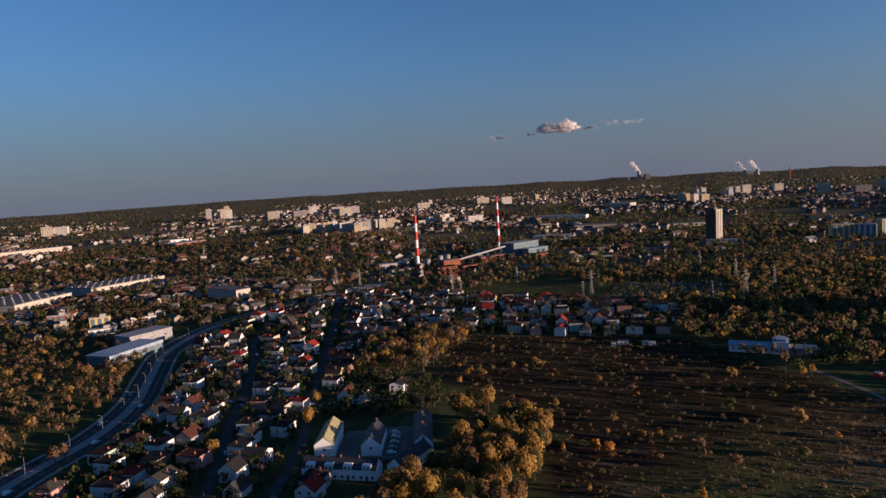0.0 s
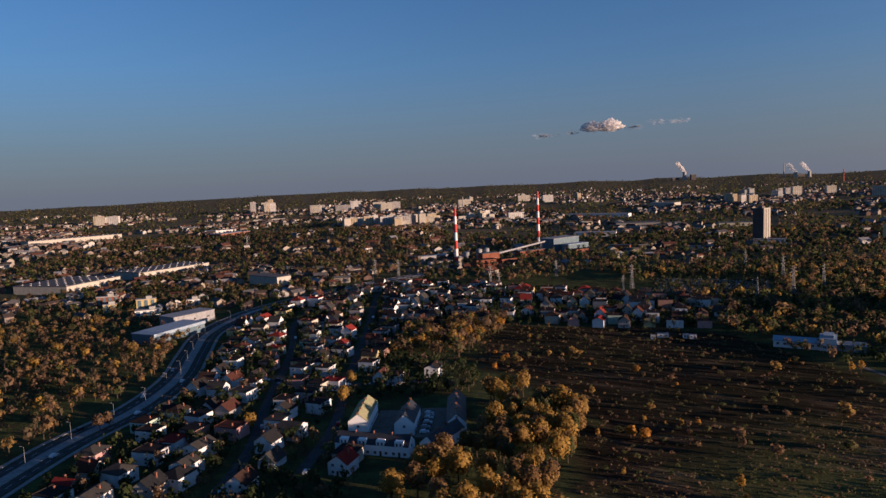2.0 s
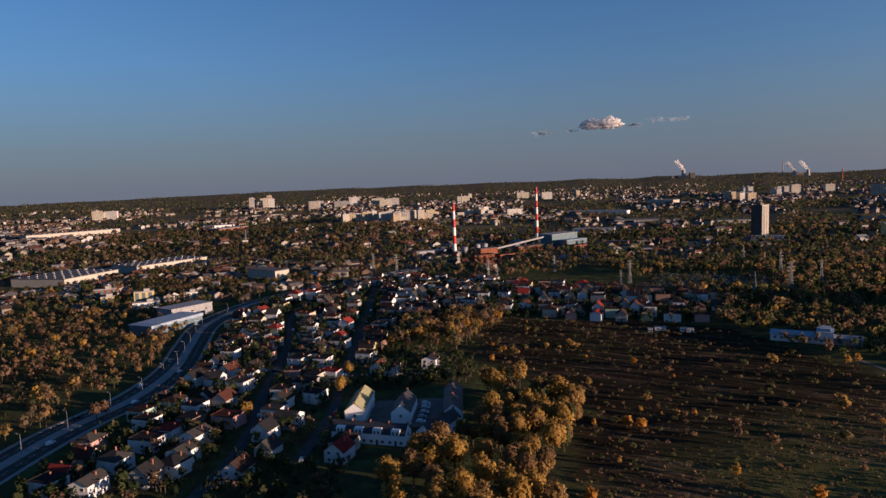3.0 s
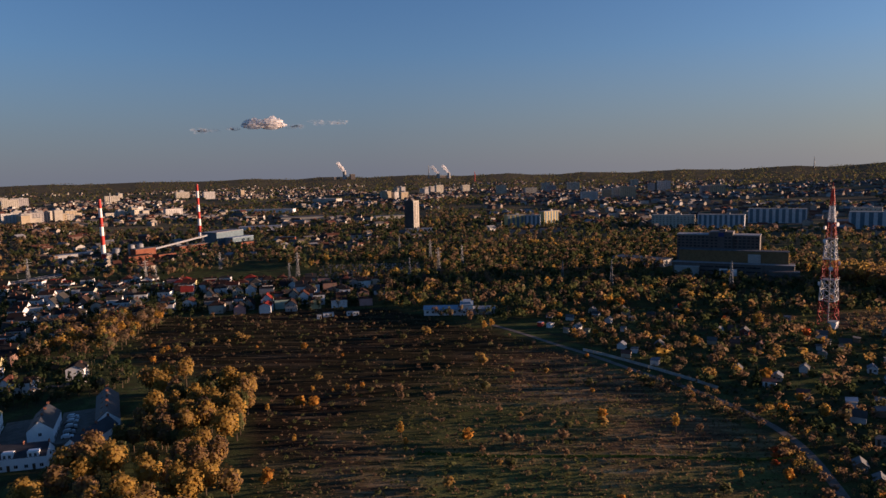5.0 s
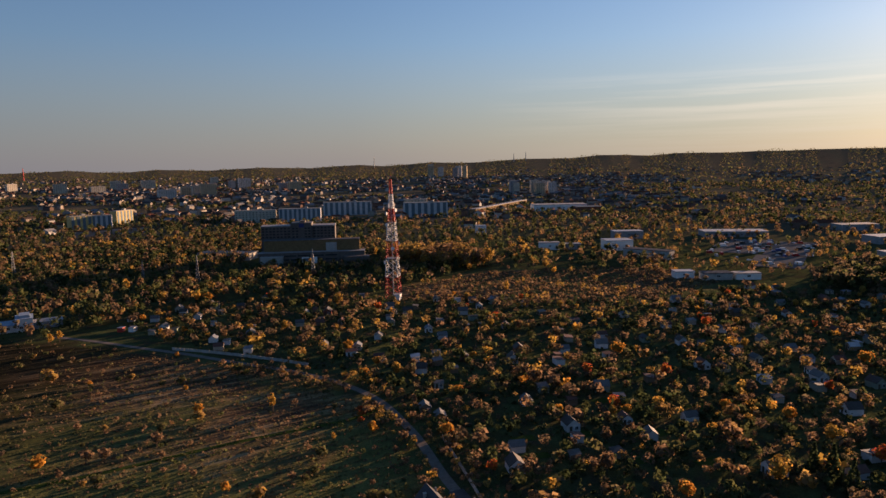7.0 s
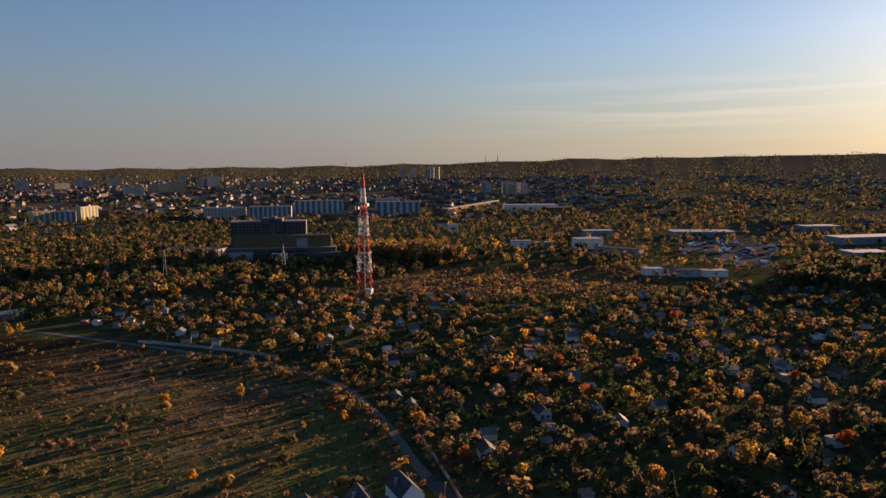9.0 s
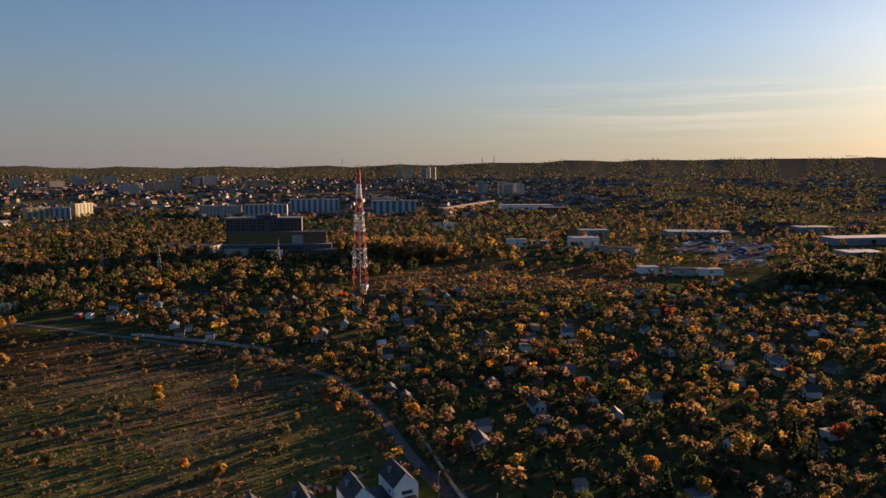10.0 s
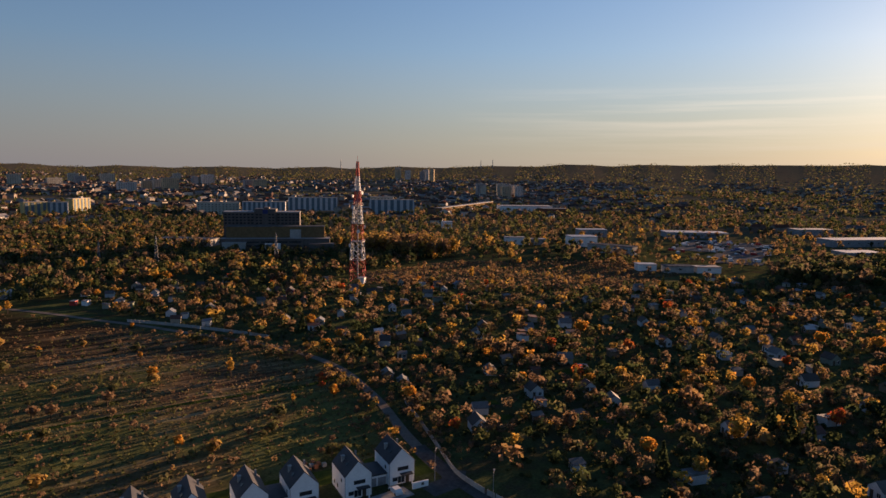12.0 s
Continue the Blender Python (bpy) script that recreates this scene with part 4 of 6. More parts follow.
hall((14, 696), (30, 706), 8, 6, M_BRICK, M_ROOF, "low red-brick works shed with a tiled roof", "works_shed")
hall((-60, 690), (-38, 700), 9, 6, M_CONC, M_ROOFGREY, "low grey works building beside the chimney", "works_building")
hall((100, 770), (116, 780), 8, 6, M_BRICK, M_ROOF, "small red-brick gatehouse of the works", "gatehouse")
for px, py, ln, dp, hh, wall in ((-265, 496, 14, 6, 8, M_YELLOW), (-289, 487, 9, 6, 6, M_YELLOW), (-310, 520, 16, 6, 7, M_BRICK), (-250, 470, 18, 7, 4, M_WPAINT), (-232, 505, 10, 6, 5, M_WPAINT)):
    block(px, py, 24, ln, dp, hh, wall, "small pale office block beside the works yard", max(2, ln // 4))
# tower block with ribbed faces
tb = landmark("office_tower", 333, 838, -57, "dark ribbed office tower with one pale end wall", "tower")
TAKEN.append((333 * S, 838 * S, 26))
part("wall", boxes((-7.5, -6, -1, 6.9, 6, 41)), M_DARKWALL, tb)
part("end_wall", boxes((6.9, -6.2, -1, 7.7, 6.2, 42)), M_HALLWALL, tb, "pale blank end wall")
part("roof", boxes((-7.7, -6.2, 41, 6.9, 6.2, 41.8), (-3, -3, 41.8, 3, 3, 44)), M_DARKWALL, tb)
rib = mesh_of(boxes((-0.14, -0.35, 0, 0.14, 0, 41)), "rib", M_DARKWALL)
for i in range(10):
    put_on("rib", rib, tb, -7 + 1.5 * i, -6, 0, 0)
    put_on("rib", rib, tb, -7 + 1.5 * i, 6, 0, 180)
slit = mesh_of(boxes((7.68, -0.6, 1, 7.8, 0.6, 40.5)), "window_strip", M_DARKWALL)
for v in (-4.2, -1.4, 2.6):
    put_on("window_strip", slit, tb, 0, v, 0, 0)
hall((318, 822), (352, 812), 10, 5, M_WPAINT, M_GREYCLAD, "low white pavilion at the foot of the tower", "pavilion")

# hospital
hx, hy, ht, hl = frame_of((348, 368), (395, 306))
hs = landmark("hospital", hx, hy, ht, "large dark hospital slab with an ochre front wing", "hospital")
for u in (-34, -17, 0, 17, 34):
    c = pose(hx, hy, 0, 0, 0, ht) @ Vector((u, 14, 0))
    TAKEN.append((c.x * S, c.y * S, 20 * S))
part("tower_wing", boxes((-38.9, 16, -1, 16.6, 29, 28.4)), M_DARKWALL, hs)
part("stair_core", boxes((-16.6, 14.6, -1, -0.8, 30, 31.0), (-10, 18, 31, -6, 26, 32.2)), M_DARKWALL, hs)
part("front_wing", boxes((-35.6, 6, 10.4, 35.2, 15.9, 18.6)), M_OCHRE, hs, "ochre-clad front wing")
part("front_roof", boxes((-35.8, 5.8, 18.6, 35.4, 14.5, 19.0)), M_ROOFGREY, hs)
part("lift_house", boxes((10, 5.2, 10.4, 18, 5.95, 16.6)), M_CONC, hs, "pale box on the ochre wing")
part("podium", boxes((-38.9, 0, -1, 38.9, 15.8, 10.2)), M_DARKWALL, hs)
part("podium_roof", boxes((-39.2, -0.3, 10.2, 39.2, 5.9, 10.5)), M_GREYCLAD, hs)
part("entrance_block", boxes((-37, -5, -1, -21, -0.05, 7.4), (-37.3, -5.3, 7.4, -20.7, -0.02, 7.9)), M_CONC, hs, "pale low entrance block")
part("side_wing", boxes((24, -9, -1, 42, -0.05, 6.8), (23.7, -9.3, 6.8, 42.3, -0.02, 7.3)), M_DARKWALL, hs)
part("roof", boxes((-39.2, 15.7, 28.4, -16.7, 29.3, 29.0), (-0.7, 15.7, 28.4, 16.9, 29.3, 29.0)), M_GREYCLAD, hs)
part("blue_sign", boxes((-10.4, 14.3, 27.6, -6.6, 14.58, 30.6)), M_BLUESIGN, hs, "dark blue square sign")
pane = mesh_of(boxes((-0.85, -0.1, 0, 0.85, 0.1, 1.1)), "window", M_GLASS)
for f in range(4):
    for k in range(20):
        u = -37.4 + 2.75 * k
        if not -18 < u < 0.4:
            put_on("window", pane, hs, u, 15.95, 19.9 + 2.15 * f, 0)
    for u in (-14.6, -12.0, -5.4, -2.8):
        put_on("window", pane, hs, u, 14.55, 19.9 + 2.15 * f, 0)
strip = mesh_of(boxes((-4.4, -0.1, 0, 4.4, 0.1, 0.9)), "window_band", M_GLASS)
for f in range(3):
    for u in range(-16, 24, 10):
        put_on("window_band", strip, hs, u, -0.05, 1.6 + 2.9 * f, 0)
bb = landmark("billboard", 362, 331, ht, "white advertising board on posts beside the hospital", "billboard")
part("board", boxes((-5.5, -0.2, 3.2, 5.5, 0.2, 8.2)), M_WPAINT, bb)
part("printed_panel", boxes((-4.6, -0.24, 4.0, 0.6, -0.2, 7.4)), M_BLUECLAD, bb, "pale blue printed panel")
for u in (-4, 4):
    part("post", boxes((u - 0.2, -0.15, -0.5, u + 0.2, 0.15, 3.2)), M_STEEL, bb)
hall((356, 446), (372, 404), 16, 5, M_CONC, M_DARKROOF, "low grey annexe of the hospital", "annexe")

# white farm building beside the field
gh = landmark("workshop_building", 156, 331, -27, "white workshop with a pale blue sheet roof", "building")
for u in (-14, 0, 14):
    TAKEN.append(((156 + u * 0.89) * S, (331 - u * 0.45) * S, 9))
part("low_wing", boxes((-17, -5, -0.5, 3, 5, 3.2)), M_WPAINT, gh)
bm = bmesh.new()
gable_prism(bm, 10.4, 20.4, 0, 3.2, 4.6, 0.2, 0.15)
bmesh.ops.rotate(bm, cent=(0, 0, 0), matrix=Matrix.Rotation(radians(90), 3, "Z"), verts=bm.verts)
bmesh.ops.translate(bm, vec=(-7, 0, 0), verts=bm.verts)
part("sheet_roof", bm, M_BLUEROOF, gh, "pale blue corrugated sheet roof")
part("middle_wing", boxes((3, -6, -0.5, 10, 6, 5.6)), M_WPAINT, gh)
part("upper_roof", boxes((2.8, -6.2, 5.6, 10.2, 6.2, 5.9), (4.5, -4, 5.9, 8.8, 4, 7.2)), M_BLUEROOF, gh)
part("end_wing", boxes((10, -4.5, -0.5, 22, 4.5, 3.0), (9.9, -4.7, 3.0, 22.3, 4.7, 3.25)), M_GREYCLAD, gh)
for u in (-15, -12, -9, -6, -3, 0, 5, 8, 13, 17):
    put_on("window", WIN, gh, u, -5 if u < 3 else (-6 if u < 10 else -4.5), 1.2, 0)

# yard halls towards the sunset
hall((538, 166), (551, 148), 16, 8, M_WPAINT, M_BLUEROOF, "white car-trade hall beside parked vans", "sales_hall")
hall((622, 185), (637, 162), 13, 7, M_GREYCLAD, M_BLUEROOF, "grey two-storey office hall of the trade yard", "office_hall")
hall((512, 145), (506, 109), 10, 6, M_CONC, M_ROOFGREY, "long curved-plan grey garage hall", "garage_hall")
hall((521, 218), (530, 204), 8, 6, M_WPAINT, M_GREYCLAD, "white car showroom beside the meadow", "showroom")
hall((532, 200), (540, 189), 8, 4.5, M_GREYCLAD, M_GREYCLAD, "low grey showroom wing beside the meadow", "showroom")
hall((429, 88), (435, 78), 8, 4, M_WPAINT, M_BLUEROOF, "low white workshop with a pale blue roof", "workshop")
hall((429, 71), (438, 56), 9, 4, M_CONC, M_ROOFGREY, "low grey flat-roofed workshop", "workshop")
hall((439, 54), (447, 41), 8, 3.6, M_WPAINT, M_GREYCLAD, "low pale flat-roofed store", "store")
hall((670, 113), (694, 60), 22, 5, M_GREYCLAD, M_BLUEROOF, "flat depot hall with a pale roof", "depot")
hall((532, -30), (547, -53), 16, 9, M_GREYCLAD, M_BLUEROOF, "large white industrial hall with a pale roof", "industrial_hall")
hall((667, -27), (713, -82), 20, 6, M_GREYCLAD, M_BLUEROOF, "long grey industrial hall with a pale roof", "industrial_hall")
hall((774, 1), (796, -31), 18, 6, M_GREYCLAD, M_GREYCLAD, "flat grey depot hall", "depot")
hall((841, 451), (1080, 478), 10, 7, M_OCHRE, M_GREYCLAD, "very long low sunlit hall", "long_hall")
hall((924, 397), (969, 331), 30, 9, M_WPAINT, M_GREYCLAD, "white flat-roofed retail hall", "retail_hall")
hall((916, 327), (937, 298), 22, 8, M_BRICK, M_DARKROOF, "red-brown flat-roofed retail hall", "retail_hall")
hall((627, 336), (633, 327), 8, 7, M_WPAINT, M_BLUEROOF, "small white hall with an arched front", "hall")
hall((414, 723), (452, 711), 9, 6, M_BLOCK, M_ROOF, "long low terrace of flats with a brown roof", "terrace")
hall((458, 716), (488, 700), 9, 6, M_BLOCK, M_ROOF, "long low terrace of flats with a brown roof", "terrace")
hall((172, 1456), (290, 1399), 26, 6, M_WPAINT, M_GREYCLAD, "long pale distant industrial shed", "distant_hall")
hall((213, 1125), (282, 1113), 30, 9, M_HALLWALL, M_ROOFGREY, "wide cream works hall", "works_hall")
hall((128, 999), (186, 985), 24, 6, M_WPAINT, M_GREYCLAD, "flat pale works hall", "works_hall")
hall((398, 1669), (445, 1624), 30, 12, M_HALLWALL, M_GREYCLAD, "cream flat-roofed distant hall", "distant_hall")
hall((143, 795), (164, 787), 9, 7, M_BRICK, M_DARKROOF, "long red-brick works range", "works_building")
for px, py, ln, tn in ((390, 1080, 50, -5), (520, 1320, 50, -10), (-560, 1700, 80, 20)):
    a = pose(px, py, 0, 0, 0, tn)
    hall(tuple((a @ Vector((-ln / 2, 0, 0)))[:2]), tuple((a @ Vector((ln / 2, 0, 0)))[:2]), 18, 6, M_HALLWALL, M_DARKROOF, "long cream distant hall with a dark roof", "distant_hall")


# ---- new rows of white houses ----
def row_house(p, q, deep, eave, ridge, units, roof, label, dormers=True, bare=False):
    """A terrace whose front runs from p to q in the plan; the ridge lies along it."""
    x, y, turn, ln = frame_of(p, q)
    ln, deep = ln * S, deep * S
    x, y = x * S, y * S
    th = thing("row_house", x, y, gz(x, y), turn, label, "row house", "new rows of white houses")
    for i in range(units + 1):
        c = th.matrix_basis @ Vector((-ln / 2 + ln * i / units, deep / 2, 0))
        TAKEN.append((c.x, c.y, deep * 0.6))
    turned = Matrix.Translation((0, deep / 2, 0)) @ Matrix.Rotation(radians(90), 4, "Z")
    bm = gable_prism(bmesh.new(), deep, ln, -0.4, eave, ridge)
    bm.transform(turned)
    part("wall", bm, M_WHITE, th)
    bm = gable_prism(bmesh.new(), deep, ln, 0, eave, ridge, 0.12, 0.2)
    bm.transform(turned)
    part("roof", bm, roof, th)
    step = ln / units
    s = (ridge - eave) / (deep / 2)
    for i in range(units):
        cx = -ln / 2 + (i + 0.5) * step
        if dormers:
            dm = part("dormer", boxes((cx - step * 0.22, -0.12, eave - 0.5, cx + step * 0.22, deep * 0.34, eave + s * deep * 0.3)), M_WHITE, th, "white dormer with dark windows")
            for u in (-0.1, 0.1):
                ob = put_on("window", WIN, dm, cx + step * u, -0.12, eave + 0.15, 0)
                ob.scale = (0.7, 1, 1.0)
        for u in (-0.3, 0.0, 0.3):
            put_on("window", WIN if u else DOOR, th, cx + step * u, 0, 0.8 if u else 0.0, 0)
            ob = put_on("window", WIN, th, cx + step * u, deep, 0.9, 180)
        put_on("party_wall", PARTY, th, cx + step / 2 - 0.1, deep / 2, ridge + 0.05, 0)
        if not bare:
            put_on("skylight", ROOFLIGHT, th, cx, deep * 0.72, eave + s * deep * 0.28 + 0.22, 0).rotation_euler[0] = -math.atan(s)
    put_on("window", WIN, th, ln / 2, deep / 2, 3.4, 90)
    put_on("window", WIN, th, -ln / 2, deep / 2, 3.4, -90)
    return th


PARTY = mesh_of(boxes((-0.15, -0.5, -0.3, 0.15, 0.5, 0.9)), "flue", M_CHIMBRICK)
ROOFLIGHT = mesh_of(boxes((-0.4, -0.6, 0, 0.4, 0.6, 0.1)), "rooflight", M_GLASS)
M_BAREROOF = surface("roof_underlay", [(0.3, (0.26, 0.26, 0.14)), (0.7, (0.36, 0.34, 0.20))], 0.8, grain=3)
row_house((-53, 211), (-28, 205.5), 6.6, 4.6, 8.2, 4, M_DARKROOF, "white terrace of four houses with a dark roof and dormers")
row_house((-51.5, 247), (-51.5, 225.5), 7.0, 6.4, 9.8, 4, M_BAREROOF, "unfinished white terrace with bare roof underlay", False, True)
row_house((-28.2, 225), (-27.6, 242), 7.0, 5.6, 9.4, 3, M_DARKROOF, "white terrace with a steep dark roof", False)
row_house((-10, 226), (-11, 254), 7.0, 5.0, 8.8, 5, M_DARKROOF, "white terrace with a dark roof beside the grove", False)
row_house((-19.5, 206), (-10.5, 222), 6.0, 4.6, 8.0, 3, M_DARKROOF, "white end terrace with a dark roof", False)
yard = tagged(new("building_yard", mesh_of(boxes((-44 * S, 222 * S, -0.5, -29 * S, 250 * S, 0.45), (-28 * S, 222 * S, -0.5, -18 * S, 252 * S, 0.45)), "building_yard", M_TRACK)), "muddy brown ground between the new houses", "yard", kind="structure")


# ---- white gabled pairs at the lane ----
SLIT = mesh_of(boxes((-1.5, -0.05, 0, 1.5, 0.05, 1.0, 1), (-1.42, -0.07, 0.08, -0.04, -0.052, 0.92, 0), (0.04, -0.07, 0.08, 1.42, -0.052, 0.92, 0)), "window", M_GLASS, M_DARKROOF)
TURN = -35.0


def gabled_house(x, y, label):
    th = thing("gabled_house", x, y, gz(x, y), TURN, label, "house", "white gabled houses at the lane")
    TAKEN.append((x, y, 6.5))
    w, d, eave, ridge = 7.0, 10.2, 5.7, 9.3
    part("wall", gable_prism(bmesh.new(), w, d, -0.4, eave, ridge), M_WHITE, th)
    part("roof", gable_prism(bmesh.new(), w, d, 0, eave, ridge, 0.06, 0.16), M_DARKROOF, th, "dark grey tiled roof")
    ch = part("chimney", boxes((-2.3, 0.8, 6.6, -1.6, 1.5, 8.6), (-2.4, 0.7, 8.6, -1.5, 1.6, 8.75)), M_CONC, th)
    part("vent_pipe", boxes((2.0, 3.2, 7.0, 2.45, 3.65, 8.4)), M_CONC, th)
    put_on("window", SLIT, th, 0.3, -d / 2, 3.5, 0)
    put_on("window", SLIT, th, -1.9, -d / 2, 0.9, 0).scale = (0.45, 1, 1)
    put_on("door", DOOR, th, 1.5, -d / 2, 0, 0)
    put_on("patio_window", WIDE_WIN, th, -0.2, -d / 2, 0.2, 0).scale = (0.9, 1, 1.5)
    part("canopy", boxes((-0.6, -d / 2 - 1.5, 2.6, 2.6, -d / 2, 2.85)), M_DARKROOF, th, "dark porch canopy")
    part("porch_post", boxes((2.2, -d / 2 - 1.4, -0.3, 2.5, -d / 2 - 1.1, 2.6)), M_WHITE, th)
    put_on("rooflight", ROOFLIGHT, th, -1.8, -1.6, 7.65, 0).rotation_euler[1] = -math.atan((ridge - eave) / (w / 2))
    for s in (-1, 1):
        bm = bmesh.new()
        beam(bm, (s * 3.45, -d / 2 - 0.08, 0), (s * 3.45, -d / 2 - 0.08, eave), 0.06, 6)
        part("downpipe", bm, M_STEEL, th)
    for u in (-2.6, 0.5, 3.0):
        put_on("window", WIN, th, -w / 2, u, 3.6 if u < 0 else 1.0, -90).scale = (0.7, 1, 0.8)
    return th


def garage(x, y):
    th = thing("garage", x, y, gz(x, y), TURN, "low white double garage with a dark flat roof between two houses", "garage", "garages between the gabled houses")
    part("wall", boxes((-2.6, -2.6, -0.4, 2.6, 4.6, 2.9)), M_WHITE, th)
    part("roof", boxes((-2.7, -2.9, 2.9, 2.7, 4.7, 3.2)), M_DARKROOF, th)
    for u in (-1.3, 1.3):
        part("garage_door", boxes((u - 1.1, -2.66, 0, u + 1.1, -2.6, 2.2)), M_GREYCLAD, th)


HX = [(142.2, 89.1), (130.8, 94.6), (119.6, 102.2), (109.2, 108.4), (98.6, 116.0), (88.6, 122.2), (77.5, 129.5)]
for i, (px, py) in enumerate(HX):
    gabled_house(px, py, "white gabled house with a dark steep roof beside the lane")
for i in (0, 2, 4):
    garage((HX[i][0] + HX[i + 1][0]) / 2, (HX[i][1] + HX[i + 1][1]) / 2)
pv = [tuple(Vector((px, py)) + Vector((-0.57, -0.82)) * 9.5) for px, py in HX]
ribbon("drive", smooth_line(pv[::-1], 5), -2.6, 2.6, 0.08, M_PAVE, "pale paved strip in front of the white houses", "drive")
ribbon("drive", [(138.5, 77.0), (146.0, 73.5), (152.0, 76.5)], -3.4, 3.4, 0.085, M_ASPHALT, "short asphalt drive from the lane to the houses", "drive")
lw = [tuple(Vector((px, py)) + Vector((0.57, 0.82)) * 9.0) for px, py in HX]
ribbon("lawn", smooth_line(lw[::-1], 5), -4.0, 4.0, 0.06, M_LAWN, "strip of green lawn behind the white houses", "lawn")
ribbon("lawn", [(146.5, 82.0), (150.5, 88.0), (155.0, 94.0)], -2.6, 2.6, 0.065, M_LAWN, "small green lawn beside the end house", "lawn")
bx = thing("meter_wall", 139.6, 79.6, 0.1, -35, "short white garden wall with a meter box", "wall")
part("wall", boxes((-2.2, -0.2, -0.3, 2.2, 0.2, 1.5)), M_WHITE, bx)
part("meter_box", boxes((0.2, -0.3, 0.5, 0.9, -0.2, 1.2)), M_DARKWALL, bx)
for k in range(14):
    px, py = 121.0 + 0.57 * k * 0.9, 86.0 + 0.82 * k * 0.9
    sl = thing("stepping_slab", px, py, gz(px, py), -35, "square pale paving slab on the grass", "slab", "stepping slabs beside a house")
    part("slab", boxes((-0.55, -0.3, -0.1, 0.55, 0.3, 0.12)), M_PAVE, sl)

# lawns on the garden plots
for px, py, ln in ((150, 62, 7), (158, 70, 8), (168, 58, 9), (178, 40, 10), (176, 92, 8), (196, 60, 9), (166, 24, 9), (205, 34, 10), (160, 38, 7), (214, 92, 9), (230, 60, 9), (190, 108, 8)):
    bed = [((px - ln * 0.3) * S, (py + ln * 0.26) * S), (px * S, py * S), ((px + ln * 0.3) * S, (py - ln * 0.26) * S)]
    TAKEN.append((px * S, py * S, ln * 0.38 * S))
    ribbon("lawn", bed, -ln * 0.3, ln * 0.3, 0.06, M_LAWN, "small green lawn on a garden plot", "lawn")

# bricks on pallets behind the houses
random.seed(8)
for k in range(12):
    px, py = 132.0 + (k % 4) * 1.8 + random.uniform(-.3, .3), 112.0 - (k % 4) * 1.2 + (k // 4) * 1.8 + random.uniform(-.3, .3)
    st = thing("brick_pallet", px, py, gz(px, py), -35 + random.uniform(-12, 12), "pallet of orange bricks on the grass", "pallet", "brick pallets behind the houses")
    hh = random.choice((1.0, 1.2, 0.8))
    part("pallet", boxes((-0.6, -0.5, -0.1, 0.6, 0.5, 0.14)), M_BARK, st)
    part("brick_stack", boxes((-0.55, -0.45, 0.14, 0.0, 0.45, hh), (0.02, -0.45, 0.14, 0.55, 0.45, hh - 0.12)), M_ORANGEBRICK if k % 3 else M_CONC, st)

# concrete panel wall along the lane and the track
panel = mesh_of(boxes((-1.2, -0.06, -0.3, 1.2, 0.06, 1.5), (-1.28, -0.12, -0.3, -1.12, 0.12, 1.6)), "panel", M_CONC)
pw = thing("panel_wall", 0, 0, 0, 0, "weathered concrete panel wall along the lane", "wall")
line = smooth_line(plan([(147, 89), (137, 79), (130, 72), (123, 65), (116, 58), (112, 51), (110, 46), (104, 30), (100, 10)]), 2.45)
for (x0, y0), (x1, y1) in zip(line, line[1:]):
    ob = new("panel", panel)
    ob.parent = pw
    ob.matrix_basis = pose((x0 + x1) / 2, (y0 + y1) / 2, gz(x0, y0), 0, random.uniform(-1, 1), math.degrees(math.atan2(y1 - y0, x1 - x0)))
pw2 = thing("boundary_wall", 0, 0, 0, 0, "pale concrete panel wall along the far track", "wall")
line = smooth_line(plan([(170, 232), (176, 205), (180, 180), (181, 168)]), 2.45)
for (x0, y0), (x1, y1) in zip(line, line[1:]):
    ob = new("panel", panel)
    ob.parent = pw2
    ob.matrix_basis = pose((x0 + x1) / 2, (y0 + y1) / 2, gz(x0, y0), 0, random.uniform(-1, 1), math.degrees(math.atan2(y1 - y0, x1 - x0)))


# ---- street lamps ----
def lamp(x, y, turn, h=8.0):
    th = thing("street_lamp", x, y, gz(x, y), turn, "tall grey steel street lamp", "street lamp", "street lamps")
    bm = bmesh.new()
    beam(bm, (0, 0, -0.2), (0, 0, h), 0.11, 8, 0.06)
    part("pole", bm, M_STEEL, th)
    bm = bmesh.new()
    beam(bm, (0, 0, h), (1.4, 0, h + 0.25), 0.05, 6)
    part("arm", bm, M_STEEL, th)
    part("lamp_head", boxes((1.1, -0.16, h + 0.16, 1.9, 0.16, h + 0.34)), M_GREYCLAD, th)


lamp(111 * S, 60 * S, 20)
lamp(108 * S, 46 * S, 20)
for k in range(3, len(ROAD) - 4, 7):
    (x0, y0), (x1, y1) = ROAD[k], ROAD[k + 1]
    lamp(x0, y0, math.degrees(math.atan2(y1 - y0, x1 - x0)) + 90, 9)


# ---- vehicles ----
def car_mesh(l, w, h, van=False):
    bm = bmesh.new()
    pts = [(-l / 2, .25), (l / 2, .25), (l / 2, .75), (l * .28, .88), (l * .12, h), (-l * .32, h), (-l * .46, .95), (-l / 2, .85)] if not van else [(-l / 2, .3), (l / 2, .3), (l / 2, 1.1), (l * .34, 1.3), (l * .26, h), (-l / 2, h)]
    a = [bm.verts.new((x, -w / 2, z)) for x, z in pts]
    b = [bm.verts.new((x, w / 2, z)) for x, z in pts]
    bm.faces.new(a)
    bm.faces.new(b[::-1])
    for k in range(len(pts)):
        bm.faces.new((a[(k + 1) % len(pts)], a[k], b[k], b[(k + 1) % len(pts)]))
    return bm


